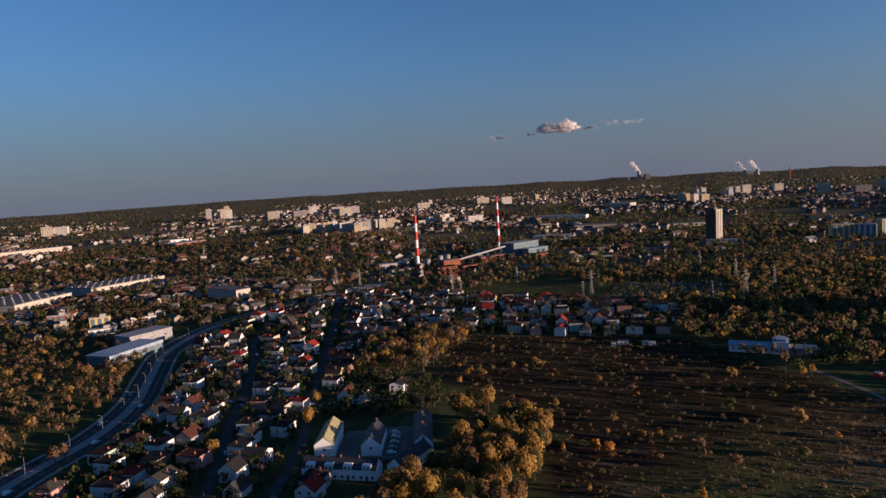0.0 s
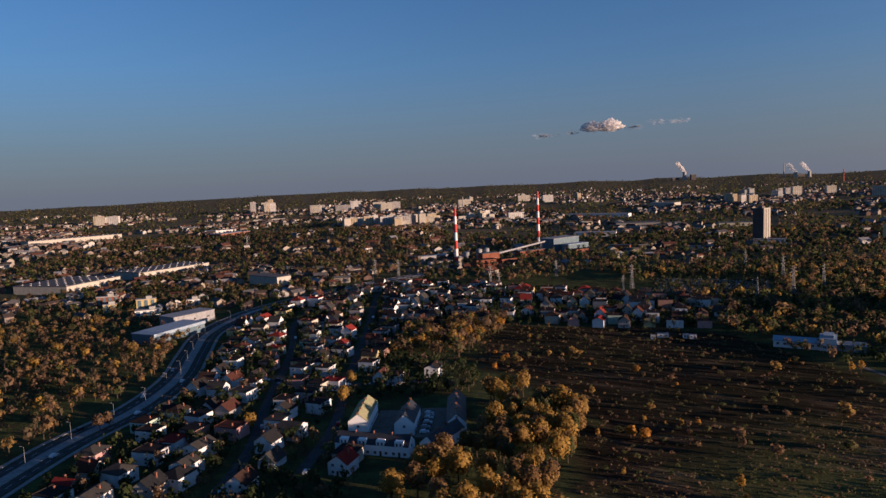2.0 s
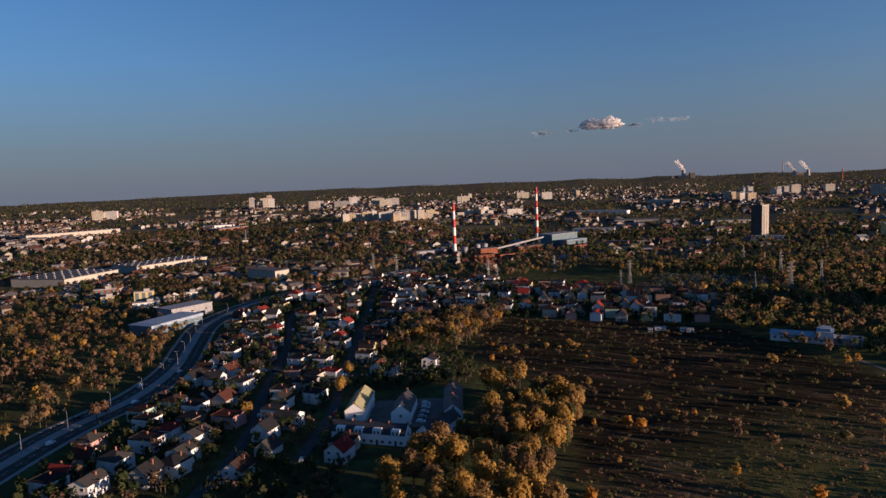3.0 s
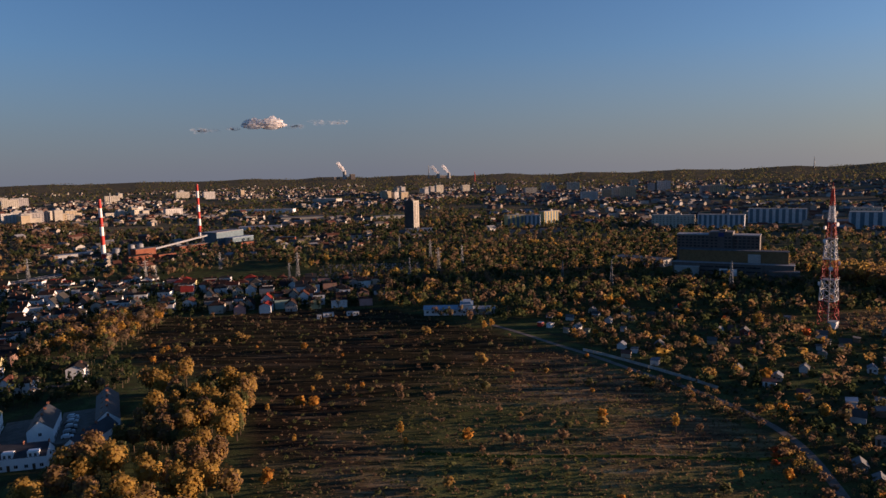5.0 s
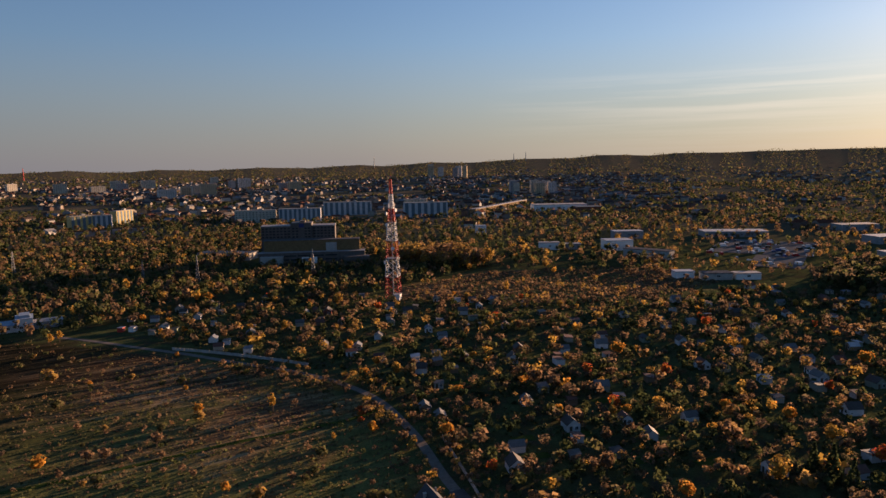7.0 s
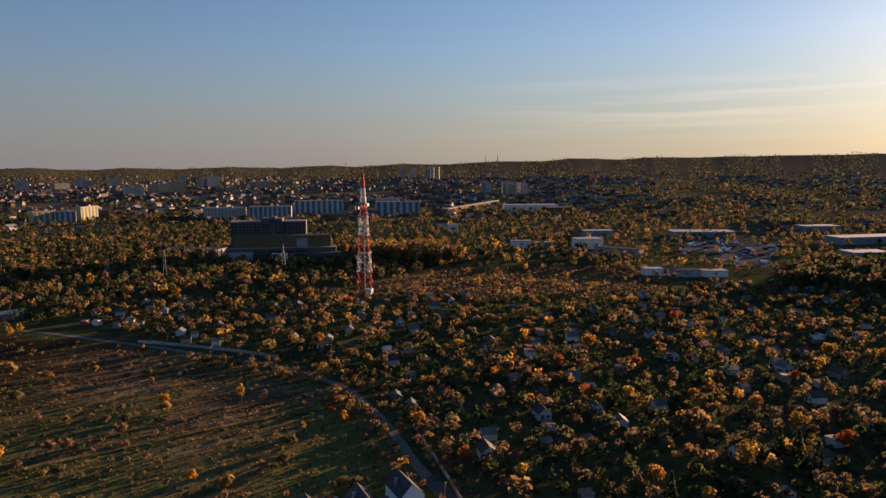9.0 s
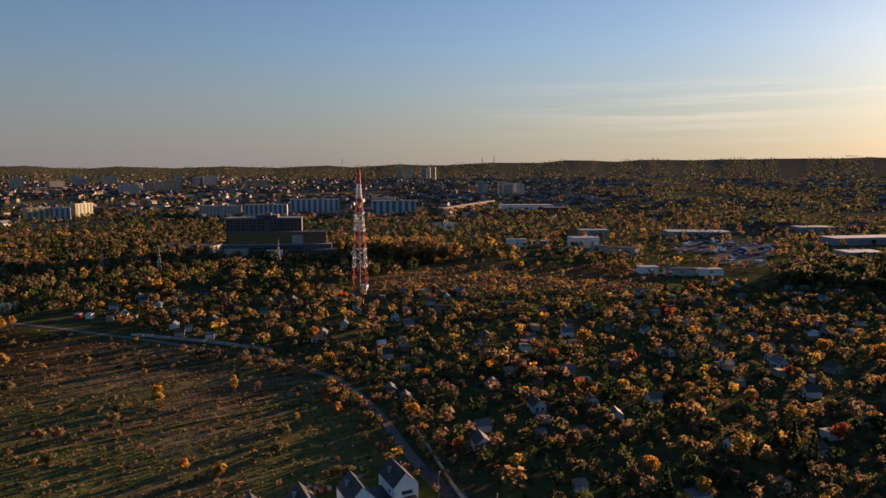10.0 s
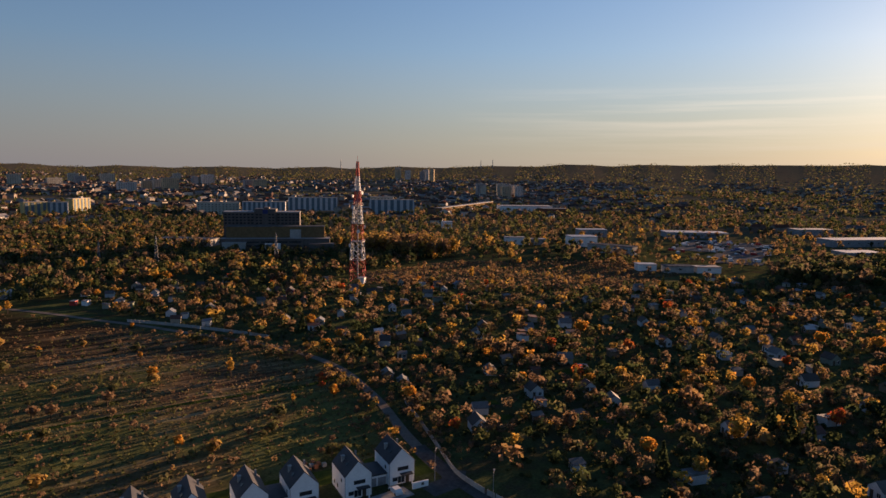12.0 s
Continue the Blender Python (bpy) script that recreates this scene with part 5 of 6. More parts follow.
M_CAR = surface("car_paint", [(0, (0.60, 0.60, 0.60)), (0.35, (0.03, 0.03, 0.035)), (0.55, (0.30, 0.31, 0.33)), (0.72, (0.70, 0.70, 0.70)), (0.86, (0.30, 0.03, 0.03)), (0.93, (0.04, 0.08, 0.22))], 0.3, by="thing", grain=1, dirt=0.1)
M_TYRE = surface("tyre", [(0.3, (0.015, 0.015, 0.015)), (0.7, (0.03, 0.03, 0.03))], 0.9)


def vehicle_proto(name, l, w, h, van, label, group):
    th = thing(name, 0, 0, -500, 0, label, "vehicle", group)
    part("body", car_mesh(l, w, h, van), M_CAR, th)
    part("windscreen", boxes((l * .13, -w * .43, 1.0, l * .24, w * .43, h - .12)) if not van else boxes((l * .28, -w * .45, 1.35, l * .335, w * .45, h - .4)), M_GLASS, th)
    for sx in (-.32, .32):
        for sy in (-1, 1):
            bm = bmesh.new()
            beam(bm, (sx * l, sy * (w / 2 - .18), .32), (sx * l, sy * (w / 2 + .02), .32), .32, 10)
            part("wheel", bm, M_TYRE, th)
    return th


CAR = vehicle_proto("car", 4.4, 1.8, 1.48, False, "parked passenger car", "cars in the streets")
VAN = vehicle_proto("delivery_van", 6.6, 2.2, 2.8, True, "parked delivery van in a trade yard", "vans in the trade yard")
CAR["label"] = "parked passenger car with dark windows"
copy_thing(CAR, pose(103 * S, 64.2 * S, 0.12, 0, 0, 60))
random.seed(21)
for k in range(9):
    copy_thing(CAR, pose((-24.5 + random.uniform(-.4, .4)) * S, (226 + 2.4 * k) * S, 0.47, 0, 0, random.uniform(-8, 8)))
for k in range(26):
    s = STREETS[k % 6]
    (x0, y0), (x1, y1) = s[min(len(s) - 2, (k * 5) % len(s))], s[min(len(s) - 1, (k * 5) % len(s) + 1)]
    d = Vector((x1 - x0, y1 - y0)).normalized()
    copy_thing(CAR, pose(x0 + d.y * 2, y0 - d.x * 2, gz(x0, y0) + 0.1, 0, 0, math.degrees(math.atan2(d.y, d.x))))
for k in range(12):
    j = 6 + (k * 7) % (len(ROAD) - 12)
    (x0, y0), (x1, y1) = ROAD[j], ROAD[j + 1]
    d = Vector((x1 - x0, y1 - y0)).normalized()
    o = (5.0, -7.2)[k % 2]
    copy_thing(CAR, pose(x0 + d.y * o, y0 - d.x * o, gz(x0, y0) + 0.11, 0, 0, math.degrees(math.atan2(d.y, d.x)) + 180 * (k % 2)))
tagged(new("vehicle_yard", mesh_of(boxes(*[(px * S, py * S, -1, (px + 30) * S, (py + 34) * S, gz(px * S, py * S) + 0.35 + 0.01 * k) for k, (px, py) in enumerate(((500, 20), (532, 22), (564, 18), (596, 24), (628, 16), (566, 56), (600, 60), (632, 54)))]), "vehicle_yard", M_YARD)), "worn asphalt yard full of vehicles", "yard", kind="structure")
for k in range(62):
    px, py = random.uniform(505, 655) * S, random.uniform(18, 90) * S
    if room(px, py, 2):
        copy_thing(VAN if k % 3 else CAR, pose(px, py, gz(px, py) + 0.45, 0, 0, -62 + random.choice((0, 0, 90)) + random.uniform(-5, 5)))

# ---- small huts at the field's edge ----
def container(x, y, l, turn, mat, label):
    th = thing("site_hut", x * S, y * S, gz(x * S, y * S), turn, label, "hut", "huts at the edge of the field")
    TAKEN.append((x * S, y * S, 4))
    part("wall", boxes((-l / 2, -1.6, -0.2, l / 2, 1.6, 2.6)), mat, th)
    part("roof", boxes((-l / 2 - .15, -1.75, 2.6, l / 2 + .15, 1.75, 2.75)), M_GREYCLAD, th)
    put_on("window", WIN, th, -l * 0.2, -1.6, 0.9, 0)
    put_on("door", DOOR, th, l * 0.25, -1.6, 0, 0)


container(92, 361, 7.5, -10, M_WPAINT, "white site hut on the grass beside the field")
container(103, 357, 4, -10, M_WPAINT, "small white site hut on the grass")
container(106, 355, 4.5, -12, M_WPAINT, "small white site hut on the grass")
container(86, 358, 3, -10, M_WPAINT, "small white shed beside the field")
container(180, 281, 4, 30, M_RED, "small red hut among the bushes")
container(183, 277, 4.5, 30, M_WPAINT, "small white hut among the bushes")

# cemetery
x, y = scatter(1700, plan([(118, 492), (140, 572), (222, 543), (198, 480)]), lambda x, y: free(x, y, 1))
n = len(x)
z = ground_z(x, y)
a4 = np.array([(-1, -1), (1, -1), (1, 1), (-1, 1)], float)
hw, hd, hh = 0.5, 1.0, rng.uniform(0.3, 0.8, n)
lo = np.stack([np.stack([x + a * hw, y + b * hd, z - 0.2], 1) for a, b in a4], 1)
hi = lo.copy()
hi[:, :, 2] += (hh + 0.2)[:, None]
q = np.concatenate([hi[:, None]] + [np.stack([lo[:, k], lo[:, (k + 1) % 4], hi[:, (k + 1) % 4], hi[:, k]], 1)[:, None] for k in range(4)], 1)
M_GRAVE = surface("grave_stone", [(0, (0.16, 0.16, 0.16)), (0.4, (0.06, 0.06, 0.065)), (0.8, (0.34, 0.33, 0.32))], 0.5, by="tint", grain=1)
tagged(new("grave_stones", arrays_mesh("grave_stones", q.reshape(-1, 3), 4, M_GRAVE, rng.random(n).repeat(20))), "dense rows of pale and dark grave stones", "graves", kind="stuff")


# ---- far power stations, masts and clouds ----
def lathe(bm, prof, sides=20):
    rings = [[bm.verts.new((r * math.cos(2 * math.pi * k / sides), r * math.sin(2 * math.pi * k / sides), z)) for k in range(sides)] for r, z in prof]
    for a, b in zip(rings, rings[1:]):
        for k in range(sides):
            bm.faces.new((a[k], a[(k + 1) % sides], b[(k + 1) % sides], b[k]))
    bm.faces.new(rings[-1])
    return bm


def at_az(az, r):
    return r * math.sin(radians(az)), r * math.cos(radians(az))


def vapour_material(name, thin, scale):
    m, n, l, b = nodes_of(name, 1.0)
    b.inputs["Base Color"].default_value = (0.95, 0.93, 0.92, 1)
    tr = n.new("ShaderNodeBsdfTranslucent")
    tr.inputs["Color"].default_value = (0.86, 0.84, 0.82, 1)
    mx = n.new("ShaderNodeMixShader")
    mx.inputs[0].default_value = 0.75
    l.new(b.outputs[0], mx.inputs[1])
    l.new(tr.outputs[0], mx.inputs[2])
    clear_sh = n.new("ShaderNodeBsdfTransparent")
    lw = n.new("ShaderNodeTexNoise")
    lw.inputs["Scale"].default_value, lw.inputs["Detail"].default_value = scale, 6
    g = n.new("ShaderNodeNewGeometry")
    l.new(g.outputs["Position"], lw.inputs["Vector"])
    r = ramp_node(n, [(0.35, (thin[0],) * 3), (0.65, (thin[1],) * 3)])
    l.new(lw.outputs["Fac"], r.inputs[0])
    m2 = n.new("ShaderNodeMixShader")
    l.new(r.outputs[0], m2.inputs[0])
    l.new(clear_sh.outputs[0], m2.inputs[1])
    l.new(mx.outputs[0], m2.inputs[2])
    l.new(m2.outputs[0], n["Material Output"].inputs["Surface"])
    return m


M_CLOUD = vapour_material("cloud", (0.35, 0.8), 0.02)
M_WISP = vapour_material("wisp", (0.0, 0.10), 0.02)
M_STEAM = vapour_material("steam", (0.1, 0.6), 0.03)


def puffs(blobs, rough, seed):
    """Billows: many rounded lumps with a broken surface, as one mass."""
    bm = bmesh.new()
    for x, y, z, r, flat in blobs:
        made = bmesh.ops.create_icosphere(bm, subdivisions=3, radius=1.0)
        for v in made["verts"]:
            p = v.co.copy()
            k = 1 + rough * noise.fractal(p * 1.6 + Vector((x * .05 + seed, y * .05, z * .05)), 1.0, 2.0, 5)
            v.co = Vector((x, y, z)) + Vector((p.x * r, p.y * r, p.z * r * flat)) * k
    for f in bm.faces:
        f.smooth = True
    return bm


def cooling_tower(x, y, r, h, lean):
    th = thing("cooling_tower", x, y, gz(x, y) - 3, 0, "distant concrete cooling tower with white steam", "cooling tower", "cooling towers on the horizon")
    bm = lathe(bmesh.new(), [(r * (0.62 + 0.38 * ((0.72 - u) / 0.72) ** 2 if u < 0.72 else 0.62 + 0.25 * (u - 0.72)), h * u) for u in [k / 10 for k in range(11)]])
    part("shell", bm, M_CONC, th)
    rr = random.Random(int(x))
    blobs = [(-lean * r * 0.32 * k + rr.uniform(-.2, .2) * r, 0, h + k * r * 0.5, r * (0.45 + 0.035 * k), 1.1) for k in range(7)]
    part("steam", puffs(blobs, 0.6, x), M_STEAM, th, "white steam plume")


for az, rr, r, h, lean in ((16.1, 4500, 17, 52, 1.2), (24.0, 4400, 14, 34, 1.5), (24.9, 4400, 14, 36, 1.5)):
    cooling_tower(*at_az(az, rr), r, h, lean)
for az, rr, w, h in ((16.75, 4500, 30, 34), (15.4, 4500, 40, 20), (24.3, 4480, 40, 18)):
    px, py = at_az(az, rr)
    pb = thing("power_station_block", px, py, gz(px, py) - 3, 0, "distant dark power station building", "building")
    part("wall", boxes((-w / 2, -15, 0, w / 2, 15, h)), M_DARKWALL, pb)
    part("roof", boxes((-w / 2 - 1, -16, h, w / 2 + 1, 16, h + 2)), M_GREYCLAD, pb)
for az, rr, h, mat in ((23.2, 4400, 88, M_CONC), (27.1, 3900, 60, M_RED), (65.0, 4600, 55, M_CONC), (66.0, 4600, 60, M_CONC), (53.2, 4600, 70, M_STEEL), (-2.0, 2600, 45, M_CONC)):
    px, py = at_az(az, rr)
    st = thing("distant_stack", px, py, gz(px, py) - 3, 0, "slender distant stack on the horizon", "chimney", "stacks on the horizon")
    bm = bmesh.new()
    beam(bm, (0, 0, 0), (0, 0, h), 3.2 if h < 85 else 4, 10, 1.6)
    part("shaft", bm, mat, st)
    bm = bmesh.new()
    beam(bm, (0, 0, h), (0, 0, h + 1.5), 2.2, 10)
    part("rim", bm, M_STEEL, st)

cx, cy = at_az(9.6, 4550)
cl = thing("cumulus_cloud", cx, cy, 440, -9.6, "small white and grey cumulus cloud low in the sky", "cloud")
rr = random.Random(4)
main = [(-104, 0, -4, 28, 0.55), (-76, 8, 8, 40, 0.7), (-42, -6, 12, 42, 0.7), (-10, 6, -2, 34, 0.55), (24, 0, 6, 40, 0.7), (58, -6, 14, 46, 0.75), (92, 6, 10, 42, 0.7), (124, -4, -4, 30, 0.5), (-50, 0, -12, 56, 0.3), (60, 0, -12, 66, 0.3)]
part("billow", puffs(main, 0.45, 2.0), M_CLOUD, cl)
wisp = []
for c, z0, wdt, k in ((-330, -38, 70, 6), (-200, -28, 40, 4), (230, -14, 50, 6), (430, 12, 90, 6)):
    for i in range(k):
        wisp.append((c + rr.uniform(-1, 1) * wdt, rr.uniform(-30, 30), z0 + rr.uniform(-9, 9), rr.uniform(22, 44), 0.28))
part("wisp", puffs(wisp, 0.8, 5.0), M_WISP, cl, "thin grey shreds of cloud")["kind"] = "stuff"

# ---- the far town and its woods ----
def clumps(x, y, scale, seed):
    """Soft patches, between about -1 and 1."""
    u, v = x / scale + seed, y / scale - seed
    return 0.5 * np.sin(2.1 * u + 1.7 * np.sin(1.3 * v)) * np.sin(1.9 * v + 1.1 * np.sin(1.6 * u)) + 0.3 * np.sin(4.7 * u - 2.3 * v) * np.sin(3.9 * v + u) + 0.2 * np.sin(9.1 * u + 3 * v) * np.sin(8.3 * v)


def far_spread(n, rmin, rmax):
    r = np.sqrt(rng.uniform(0, 1, n)) * (rmax - rmin) + rmin
    a = np.radians(rng.uniform(-46, 112, n))
    x, y = r * np.sin(a), r * np.cos(a)
    return x, y


x, y = far_spread(24000, 900, 3900)
r, az = np.hypot(x, y), np.degrees(np.arctan2(x, y))
town = (az > 28) & (az < 74) & (r > 1080) & (r < 3000)
ok = (clumps(x, y, 420, 3.1) > np.where(town, -0.28, 0.06)) & (rng.random(len(x)) < np.clip((3900 - r) / 1500, 0, 1)) & (rng.random(len(x)) < np.where(az > 76, 0.35, 1.0))
ok[ok] = free(x[ok], y[ok], 3)
x, y = x[ok][:6200], y[ok][:6200]
M_FARWALL = surface("far_walls", [(0, (0.34, 0.30, 0.25)), (0.35, (0.24, 0.20, 0.17)), (0.6, (0.16, 0.11, 0.09)), (0.88, (0.50, 0.48, 0.44))], 0.9, by="tint", grain=0.5)
M_FARROOF = surface("far_roofs", [(0, (0.07, 0.055, 0.05)), (0.35, (0.12, 0.055, 0.04)), (0.6, (0.12, 0.115, 0.115)), (0.85, (0.24, 0.24, 0.25))], 0.8, by="tint", grain=0.5)


def small_houses(name, label, x, y, w0, w1, d0, d1, h0, h1):
    """Many gabled houses as one mass: walls, gables and roofs."""
    n = len(x)
    small = np.clip(1 - ground_z(x, y) / 110, 0.35, 1)
    w, d, h = rng.uniform(w0, w1, n) * small, rng.uniform(d0, d1, n) * small, rng.uniform(h0, h1, n) * small
    t = np.radians(rng.choice([15, 105, -40, 50], n) + rng.uniform(-12, 12, n))
    z = ground_z(x, y)
    cs, sn = np.cos(t), np.sin(t)

    def corner(sx, sy, hz, o=0.0):
        px, py = sx * (w / 2 + o), sy * (d / 2 + o)
        return np.stack([x + px * cs - py * sn, y + px * sn + py * cs, z + hz], 1)

    around = ((-1, -1), (1, -1), (1, 1), (-1, 1))
    c0, c1 = [corner(a, b, -3) for a, b in around], [corner(a, b, h) for a, b in around]
    e1 = [corner(a, b, h - 0.15, 0.4) for a, b in around]
    rise = w * 0.26
    ra, rb = corner(0, -1, h + rise), corner(0, 1, h + rise)
    ea, eb = corner(0, -1, h + rise + 0.15, 0.4), corner(0, 1, h + rise + 0.15, 0.4)
    walls = np.stack([np.stack([c0[k], c0[(k + 1) % 4], c1[(k + 1) % 4], c1[k]], 1) for k in range(4)], 1).reshape(-1, 3)
    roofs = np.stack([np.stack([e1[0], ea, eb, e1[3]], 1), np.stack([ea, e1[1], e1[2], eb], 1)], 1).reshape(-1, 3)
    gables = np.stack([np.stack([c1[0], c1[1], ra], 1), np.stack([c1[2], c1[3], rb], 1)], 1).reshape(-1, 3)
    tw, tr = rng.random(n), rng.random(n)
    town = tagged(new(name, arrays_mesh(name, walls, 4, M_FARWALL, tw.repeat(16))), label, "houses", kind="stuff")
    part("roof", arrays_mesh("roof", roofs, 4, M_FARROOF, tr.repeat(8)), M_FARROOF, town)["kind"] = "stuff"
    part("gable", arrays_mesh("gable", gables, 3, M_FARWALL, tw.repeat(6)), M_FARWALL, town)["kind"] = "stuff"


small_houses("distant_houses", "countless small distant town houses", x, y, 8, 15, 8, 26, 4, 10)
x, y = scatter(1500, plan([(-560, 430), (-600, 720), (-420, 800), (-60, 680), (-120, 600), (-190, 470)]), lambda x, y: free(x, y, 6))
x2, y2 = scatter(500, plan([(-100, 640), (-100, 800), (260, 900), (420, 800), (300, 700), (60, 620)]), lambda x, y: free(x, y, 6))
small_houses("outlying_houses", "low houses and sheds between the woods", np.r_[x[:230], x2[:70]], np.r_[y[:230], y2[:70]], 6, 12, 7, 22, 3, 6.5)
for px, py in zip(np.r_[x[:230], x2[:70]], np.r_[y[:230], y2[:70]]):
    TAKEN.append((px, py, 9))
x, y = far_spread(26000, 800, 2300)
x2, y2 = far_spread(60000, 1500, 4940)
ok2 = np.hypot(x2, y2) > 2300
x, y = np.r_[x, x2[ok2]], np.r_[y, y2[ok2]]
r, az = np.hypot(x, y), np.degrees(np.arctan2(x, y))
ok = (clumps(x, y, 260, 8.3) > np.where(r > 2900, -2.0, np.where((az > 28) & (az < 74) & (r > 1080), 0.0, -0.3))) & free(x, y, 4)
x, y = x[ok], y[ok]
near = np.hypot(x, y) < 2300
woods("distant_trees", "autumn woods and rows of trees between the distant houses", x[near][:12500], y[near][:12500], 5, 9, (0.04, 0.10, 0.18, 0.26, 0.34, 0.42, 0.5), 8, 0.24, (0.8, 1.4), 0.1, False)
woods("horizon_woods", "dull brown woods towards the horizon", x[~near][:27000], y[~near][:27000], 4, 6.5, (0.14, 0.22, 0.28, 0.34, 0.40), 3, 0.36, (1.4, 2.8), 0.0, False)

# ---- nearer woods ----
GRAVES = plan([(115, 490), (140, 575), (225, 545), (200, 478)])
clear = lambda x, y: free(x, y, 1.0)
tight = lambda x, y: free(x, y, -0.6)
away = lambda x, y: free(x, y, 2.0) & ~inside(MEADOW, x, y) & ~inside(PLOTS, x, y) & ~inside(FIELD, x, y) & ~inside(YARD, x, y) & ~inside(ESTATE, x, y) & ~inside(GRAVES, x, y)
x, y = scatter(7020, plan([(150, 292), (122, 376), (150, 425), (130, 470), (110, 620), (300, 640), (480, 560), (500, 380), (430, 215), (300, 225), (240, 300)]), away)
woods("mixed_woods", "mixed autumn woods beyond the garden plots", x, y, 5, 10, (0.03, 0.12, 0.2, 0.28, 0.38, 0.48, 0.56, 0.75), 26, 0.135, cones=0.12, trunks=False)
x, y = scatter(2970, plan([(-420, 60), (-420, 420), (-200, 470), (-184, 400), (-160, 300), (-160, 150), (-166, 60)]), away)
woods("roadside_woods", "brown and ochre scrub woods beside the road", x, y, 4, 9, (0.16, 0.34, 0.46, 0.50, 0.54, 0.58, 0.72), 36, 0.115)
x, y = scatter(2970, plan([(-520, 420), (-520, 700), (-100, 640), (-180, 470)]), away)
woods("garden_trees", "loose trees between works and houses", x[:1100], y[:1100], 5, 9, (0.08, 0.2, 0.34, 0.45, 0.6), 36, 0.12)
x, y = scatter(10125, plan([(-560, 660), (-700, 1250), (-100, 1260), (-60, 1000), (-60, 640)]), away)
woods("hill_woods", "dense brown woods on a low hill", x[:4400], y[:4400], 6, 11, (0.10, 0.22, 0.32, 0.42, 0.48, 0.58), 20, 0.16, trunks=False)
x, y = scatter(5670, plan([(-60, 585), (-60, 1000), (600, 1000), (700, 520), (500, 540), (300, 640), (110, 610), (20, 570)]), away)
woods("plant_woods", "dark mixed woods round the power plant", x[:3200], y[:3200], 6, 11, (0.04, 0.12, 0.22, 0.34, 0.44, 0.6), 22, 0.15, cones=0.1, trunks=False)
x, y = scatter(4725, plan([(430, 215), (500, 560), (900, 520), (1000, 100), (900, -200), (420, -160), (330, -130), (420, -60), (430, 60)]), away)
woods("eastern_woods", "olive and ochre woods towards the low sun", x[:2400], y[:2400], 6, 11, (0.06, 0.16, 0.26, 0.36, 0.44, 0.62), 30, 0.14, cones=0.1, trunks=False)
x, y = scatter(2025, plan([(430, 20), (560, -5), (620, -120), (420, -160), (330, -130)]), away)
woods("dark_wood", "dense dark wood beside the plots", x, y, 9, 13, (0.1, 0.22, 0.35, 0.42), 44, 0.12, trunks=False)
x, y = scatter(567, plan([(390, 292), (392, 226), (425, 214), (445, 260), (420, 300)]), lambda x, y: free(x, y, -8))
woods("ochre_thicket", "tall dense ochre thicket beside the meadow", x[:130], y[:130], 13, 19, (0.5, 0.58, 0.66), 110, 0.075)
x, y = scatter(351, plan([(-52, 335), (-50, 400), (0, 425), (14, 400), (-6, 360), (-14, 325)]), lambda x, y: free(x, y, 0.5))
woods("garden_grove", "dark and orange trees behind the gardens", x, y, 6, 11, (0.22, 0.38, 0.5, 0.62, 0.78), 110, 0.075)
x, y = scatter(14000, plan([(-140, 130), (-36, 130), (-44, 200), (-60, 262), (-10, 268), (-4, 300), (-20, 320), (-60, 330), (-10, 405), (118, 378), (150, 420), (146, 460), (-48, 575), (-116, 570), (-160, 480), (-160, 400), (-142, 320), (-130, 260)]), tight)
woods("garden_greenery", "trees and hedges in the house gardens", x[:4300], y[:4300], 2.4, 7.5, (0.02, 0.05, 0.08, 0.12, 0.18, 0.30, 0.56), 28, 0.13, cones=0.15)
x, y = scatter(9000, PLOTS, lambda x, y: free(x, y, 0.8))
woods("plot_greenery", "bushes and fruit trees between garden huts", x[150:2950], y[150:2950], 1.8, 6.2, (0.02, 0.06, 0.14, 0.24, 0.34, 0.40, 0.44, 0.47, 0.50, 0.53, 0.56, 0.80), 46, 0.10, (0.8, 1.4), cones=0.06, trunks=False)
random.seed(11)
for px, py in zip(x[:150], y[:150]):
    plant("plot%d" % random.choice((0, 1, 1, 2, 3, 4, 5, 1, 2)), px, py)
x, y = scatter(4200, FIELD, lambda x, y: free(x, y, 2))
woods("field_shrubs", "low dry shrubs and young trees over the field", x[110:1250], y[110:1250], 0.8, 2.7, (0.14, 0.24, 0.28, 0.34, 0.42, 0.48, 0.54), 30, 0.11, (0.8, 1.5), trunks=False)
for px, py in zip(x[:110], y[:110]):
    plant("shrub%d" % random.choice((0, 1, 1, 2, 3, 4, 4, 1)), px, py, random.uniform(2.2, 5.2), None, 1.1)
x, y = scatter(900, MEADOW, clear)
woods("meadow_shrubs", "low brown shrubs over the meadow", x[:220], y[:220], 0.8, 2.4, (0.2, 0.35, 0.45, 0.5, 0.6), 34, 0.11, (0.8, 1.5), trunks=False)
woods("meadow_trees", "loose yellow and brown trees on the meadow", x[420:520], y[420:520], 3, 7, (0.3, 0.45, 0.58, 0.72), 70, 0.09)
x, y = scatter(1800, plan([(400, 205), (430, 60), (500, -10), (780, -60), (800, 200), (560, 260)]), lambda x, y: free(x, y, 3) & ~(inside(plan([(500, 20), (500, 92), (660, 92), (660, 18)]), x, y) & (rng.random(len(x)) < 0.85)))
woods("yard_trees", "ochre and olive trees between the trade yards", x[:620], y[:620], 4, 9, (0.12, 0.25, 0.4, 0.5, 0.58, 0.7), 44, 0.115)
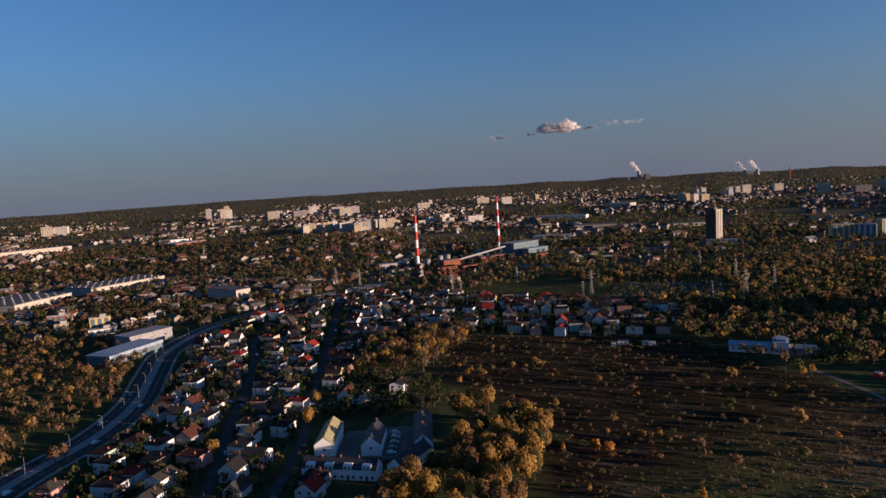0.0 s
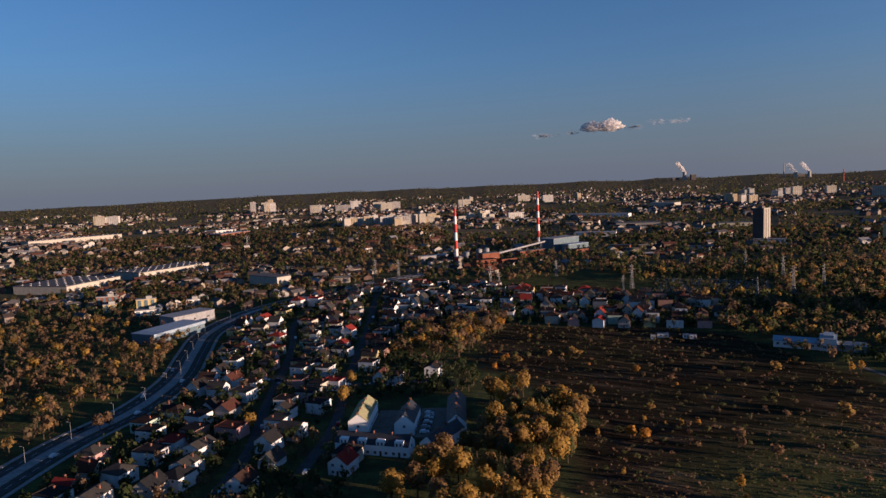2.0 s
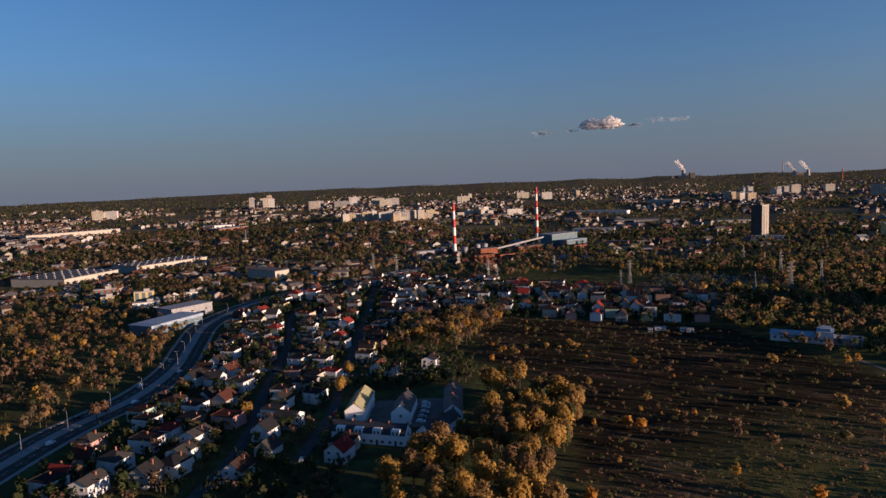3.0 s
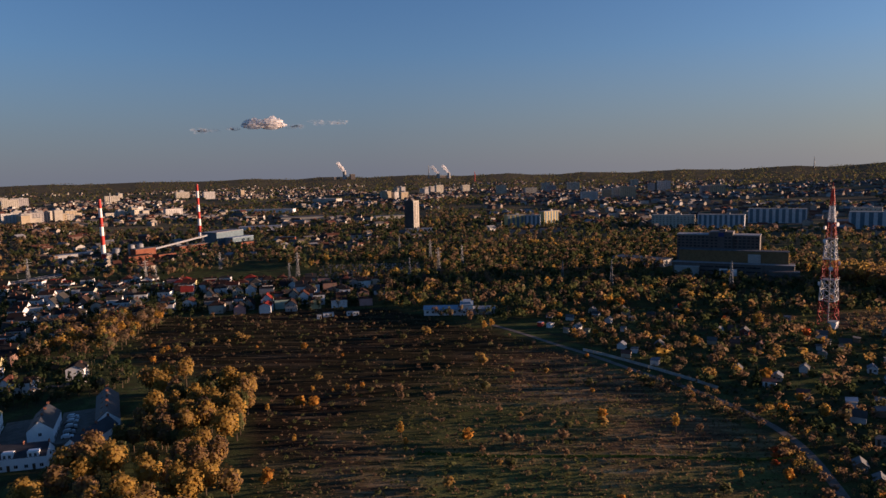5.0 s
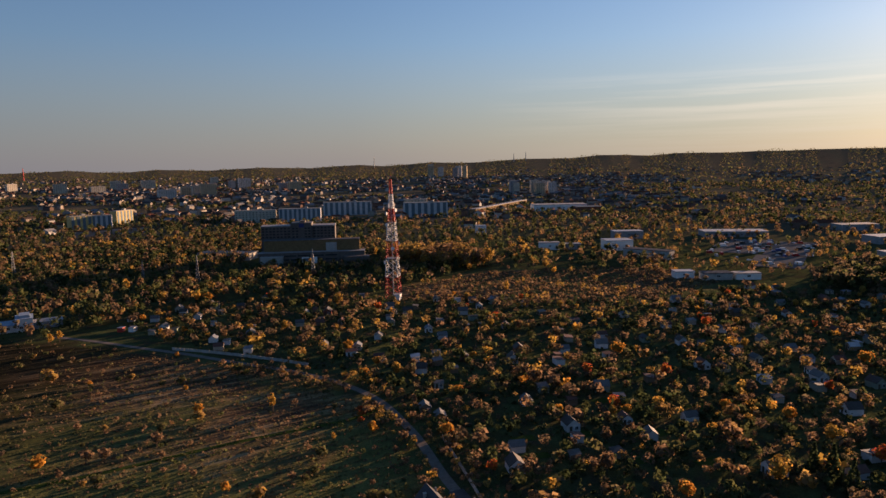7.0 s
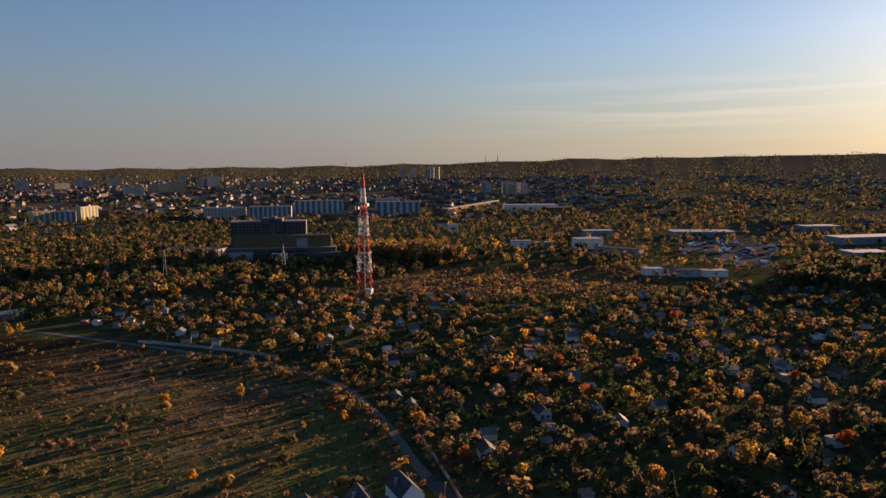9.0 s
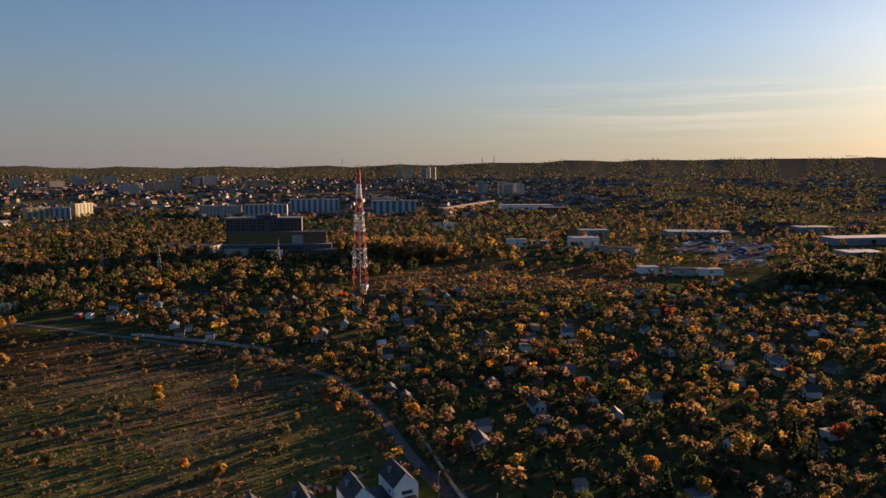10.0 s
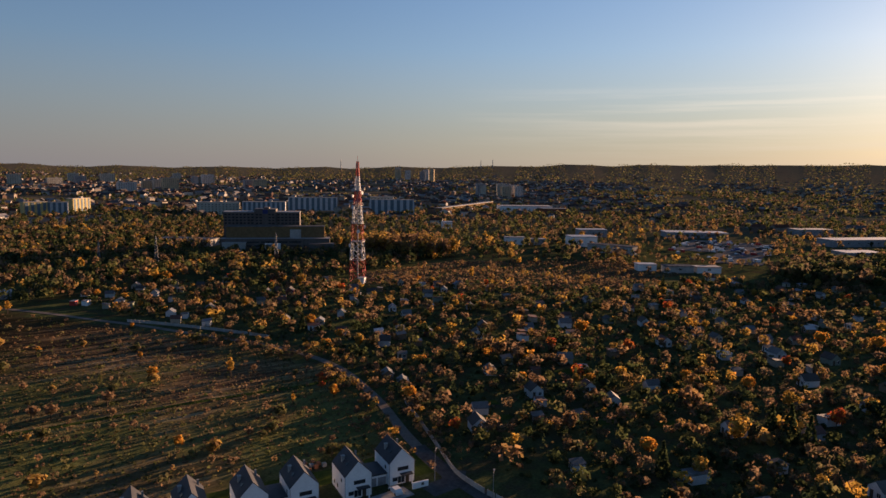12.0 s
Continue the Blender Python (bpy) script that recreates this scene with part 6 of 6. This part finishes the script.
# the tall grove
x, y = scatter(700, [(-44, 234), (-38, 198), (-10, 185), (20, 190), (26, 245), (32, 268), (42, 310), (30, 340), (8, 352), (-2, 337), (2, 300), (-8, 275), (-22, 258)], lambda x, y: free(x, y, 0))
for px, py in list(zip(x, y))[:105]:
    plant("grove%d" % random.randrange(5), px, py, random.uniform(10, 17))
GROVE_AT = ((0, 257), (5, 265), (18, 245), (24, 238), (28, 235), (9, 215), (14, 209), (18, 195), (14, 179), (0, 221), (-22, 187), (-18, 189), (-11, 183), (-3, 171), (4, 165), (-25, 161), (10, 165), (-8, 161), (-15, 165))
for px, py in GROVE_AT:
    plant("grove%d" % random.choice((1, 2, 3, 3)), px * S, py * S, random.uniform(15, 19))
# trees that stand out by their place or colour
for key, px, py, h in (("shrub3", 139.5, 144.7, 8.5), ("plot0", 201, 165, 8), ("plot2", 185, 131, 8), ("plot0", 244, 70, 9.5), ("plot5", 216, 72, 7.5), ("plot5", 304, 49, 9), ("plot1", 197, 84, 10), ("plot0", 186, 50, 6),
                       ("plot2", 195, 19, 6), ("plot0", 203, 9, 7.5), ("plot2", 161, 8, 11), ("plot0", 144, 25, 7), ("plot2", 139, 14, 7.5), ("plot5", 135, 68, 5.5), ("plot0", 148, 88, 6.5), ("plot1", 148, 44, 8),
                       ("plot0", 273, -10, 9), ("plot0", 275, -28, 9), ("plot5", 185, -12, 8), ("plot2", 199, -20, 8), ("plot2", 265, 224, 12), ("shrub3", 337, 161, 12), ("plot0", 240, 294, 10), ("plot3", 169, -2, 12),
                       ("plot3", 172, 2, 10), ("plot3", 165, -6, 11)):
    plant(key, px * S, py * S, h)
for key, px, py, h in (("shrub2", 123, 158, 4.5), ("shrub0", 127, 219, 3), ("shrub2", 39, 327, 6), ("shrub0", 63, 294, 5), ("shrub2", 124, 239, 6), ("shrub1", 84, 200, 7), ("shrub1", 78, 214, 7), ("shrub3", 66, 179, 7),
                       ("shrub0", 82, 167, 6), ("shrub1", 90, 160, 6), ("shrub1", 93, 157, 6), ("shrub1", 106, 154, 6), ("shrub0", 127, 163, 5), ("shrub2", 65, 144, 4), ("shrub2", 98, 108, 5), ("shrub2", 11, 313, 6),
                       ("shrub3", 5, 313, 7), ("shrub1", 74, 279, 5), ("shrub0", 45, 220, 6), ("shrub0", 49, 217, 6), ("shrub2", 122, 291, 7), ("shrub2", 122, 234, 6), ("shrub3", 150, 285, 8), ("shrub3", 155, 287, 8),
                       ("shrub0", 25, 167, 6), ("shrub0", 141, 108, 5), ("shrub1", 140, 97, 5)):
    plant(key, px * S, py * S, h, wide=1.25)
for key, px, py, h in (("grove3", -62, 283, 11), ("grove3", -60, 257, 13), ("grove2", -61, 262, 11), ("plot0", -95, 324, 8), ("plot2", -89, 231, 11), ("plot1", -148, 235, 9), ("plot1", -146, 238, 9), ("plot2", -241, 350, 12), ("plot2", -232, 319, 12), ("plot2", -219, 342, 11)):
    plant(key, px * S, py * S, h)

for px, py, h in ((150, 119, 3.2), (146, 116, 2.6), (153, 122, 2.8)):
    plant("plot5", px * S, py * S, h, wide=1.9)

# close growth on the nearest plots and along the track
x, y = scatter(2600, plan([(152, 98), (134, 75), (119, 42), (108, -10), (112, -60), (190, -60), (235, 50), (196, 124)]), lambda x, y: free(x, y, 0.2))
woods("near_bushes", "brown and olive bushes and small trees on the nearest plots", x[:900], y[:900], 1.0, 4.0, (0.04, 0.12, 0.22, 0.32, 0.4, 0.46, 0.52, 0.74), 66, 0.075, (0.8, 1.4), cones=0.04, trunks=False)
x, y = scatter(5000, plan([(172, 200), (162, 200), (160, 128), (138, 100), (116, 74), (112, 62), (124, 58), (152, 88), (180, 130)]), lambda x, y: far_from(PATHWAY, x, y) > 2.0)
woods("track_hedge", "brown and russet bushes along the track", x[:420], y[:420], 1.0, 3.6, (0.3, 0.42, 0.46, 0.5, 0.56, 0.72), 60, 0.08, (0.8, 1.3), trunks=False)
# dry grass and low growth
x, y = scatter(34000, FIELD, lambda x, y: far_from(PATHWAY, x, y) > 1.8)
# fewer tufts where the ground colour holds the painted shade
ok = rng.random(len(x)) > np.clip((y - 0.55 * x - 140) / 110, 0, 0.9)
x, y = x[ok], y[ok]
patch = clumps(x, y, 34, 2.2) + rng.normal(0, 0.25, len(x))
for sel, name, label, tints in ((patch < 0.12, "dry_grass", "tufts of dry brown grass on the open field", (0.36, 0.40, 0.44, 0.48)), (patch >= 0.12, "green_grass", "patches of rough green grass on the open field", (0.16, 0.22, 0.28, 0.34))):
    woods(name, label, x[sel], y[sel], 0.10, 0.30, tints, 3, 0.35, (2.0, 5.0), 0, False)
x, y = scatter(15000, PLOTS, lambda x, y: free(x, y, -0.4))
woods("undergrowth", "beds, hedges and low growth on the garden plots", x, y, 0.3, 1.0, (0.06, 0.12, 0.2, 0.28, 0.36, 0.42), 4, 0.36, (1.4, 3.0), 0, False)
x, y = scatter(9000, MEADOW, lambda x, y: free(x, y, 0))
woods("meadow_grass", "rough brown grass on the meadow", x, y, 0.2, 0.6, (0.38, 0.44, 0.48, 0.54), 4, 0.4, (2.2, 4.5), 0, False)
x, y = scatter(900, plan([(118, 492), (140, 572), (222, 543), (198, 480)]), lambda x, y: free(x, y, 1))
woods("cemetery_trees", "small dark trees among the graves", x[:240], y[:240], 2, 6, (0.04, 0.12, 0.25, 0.42), 34, 0.12, cones=0.4)
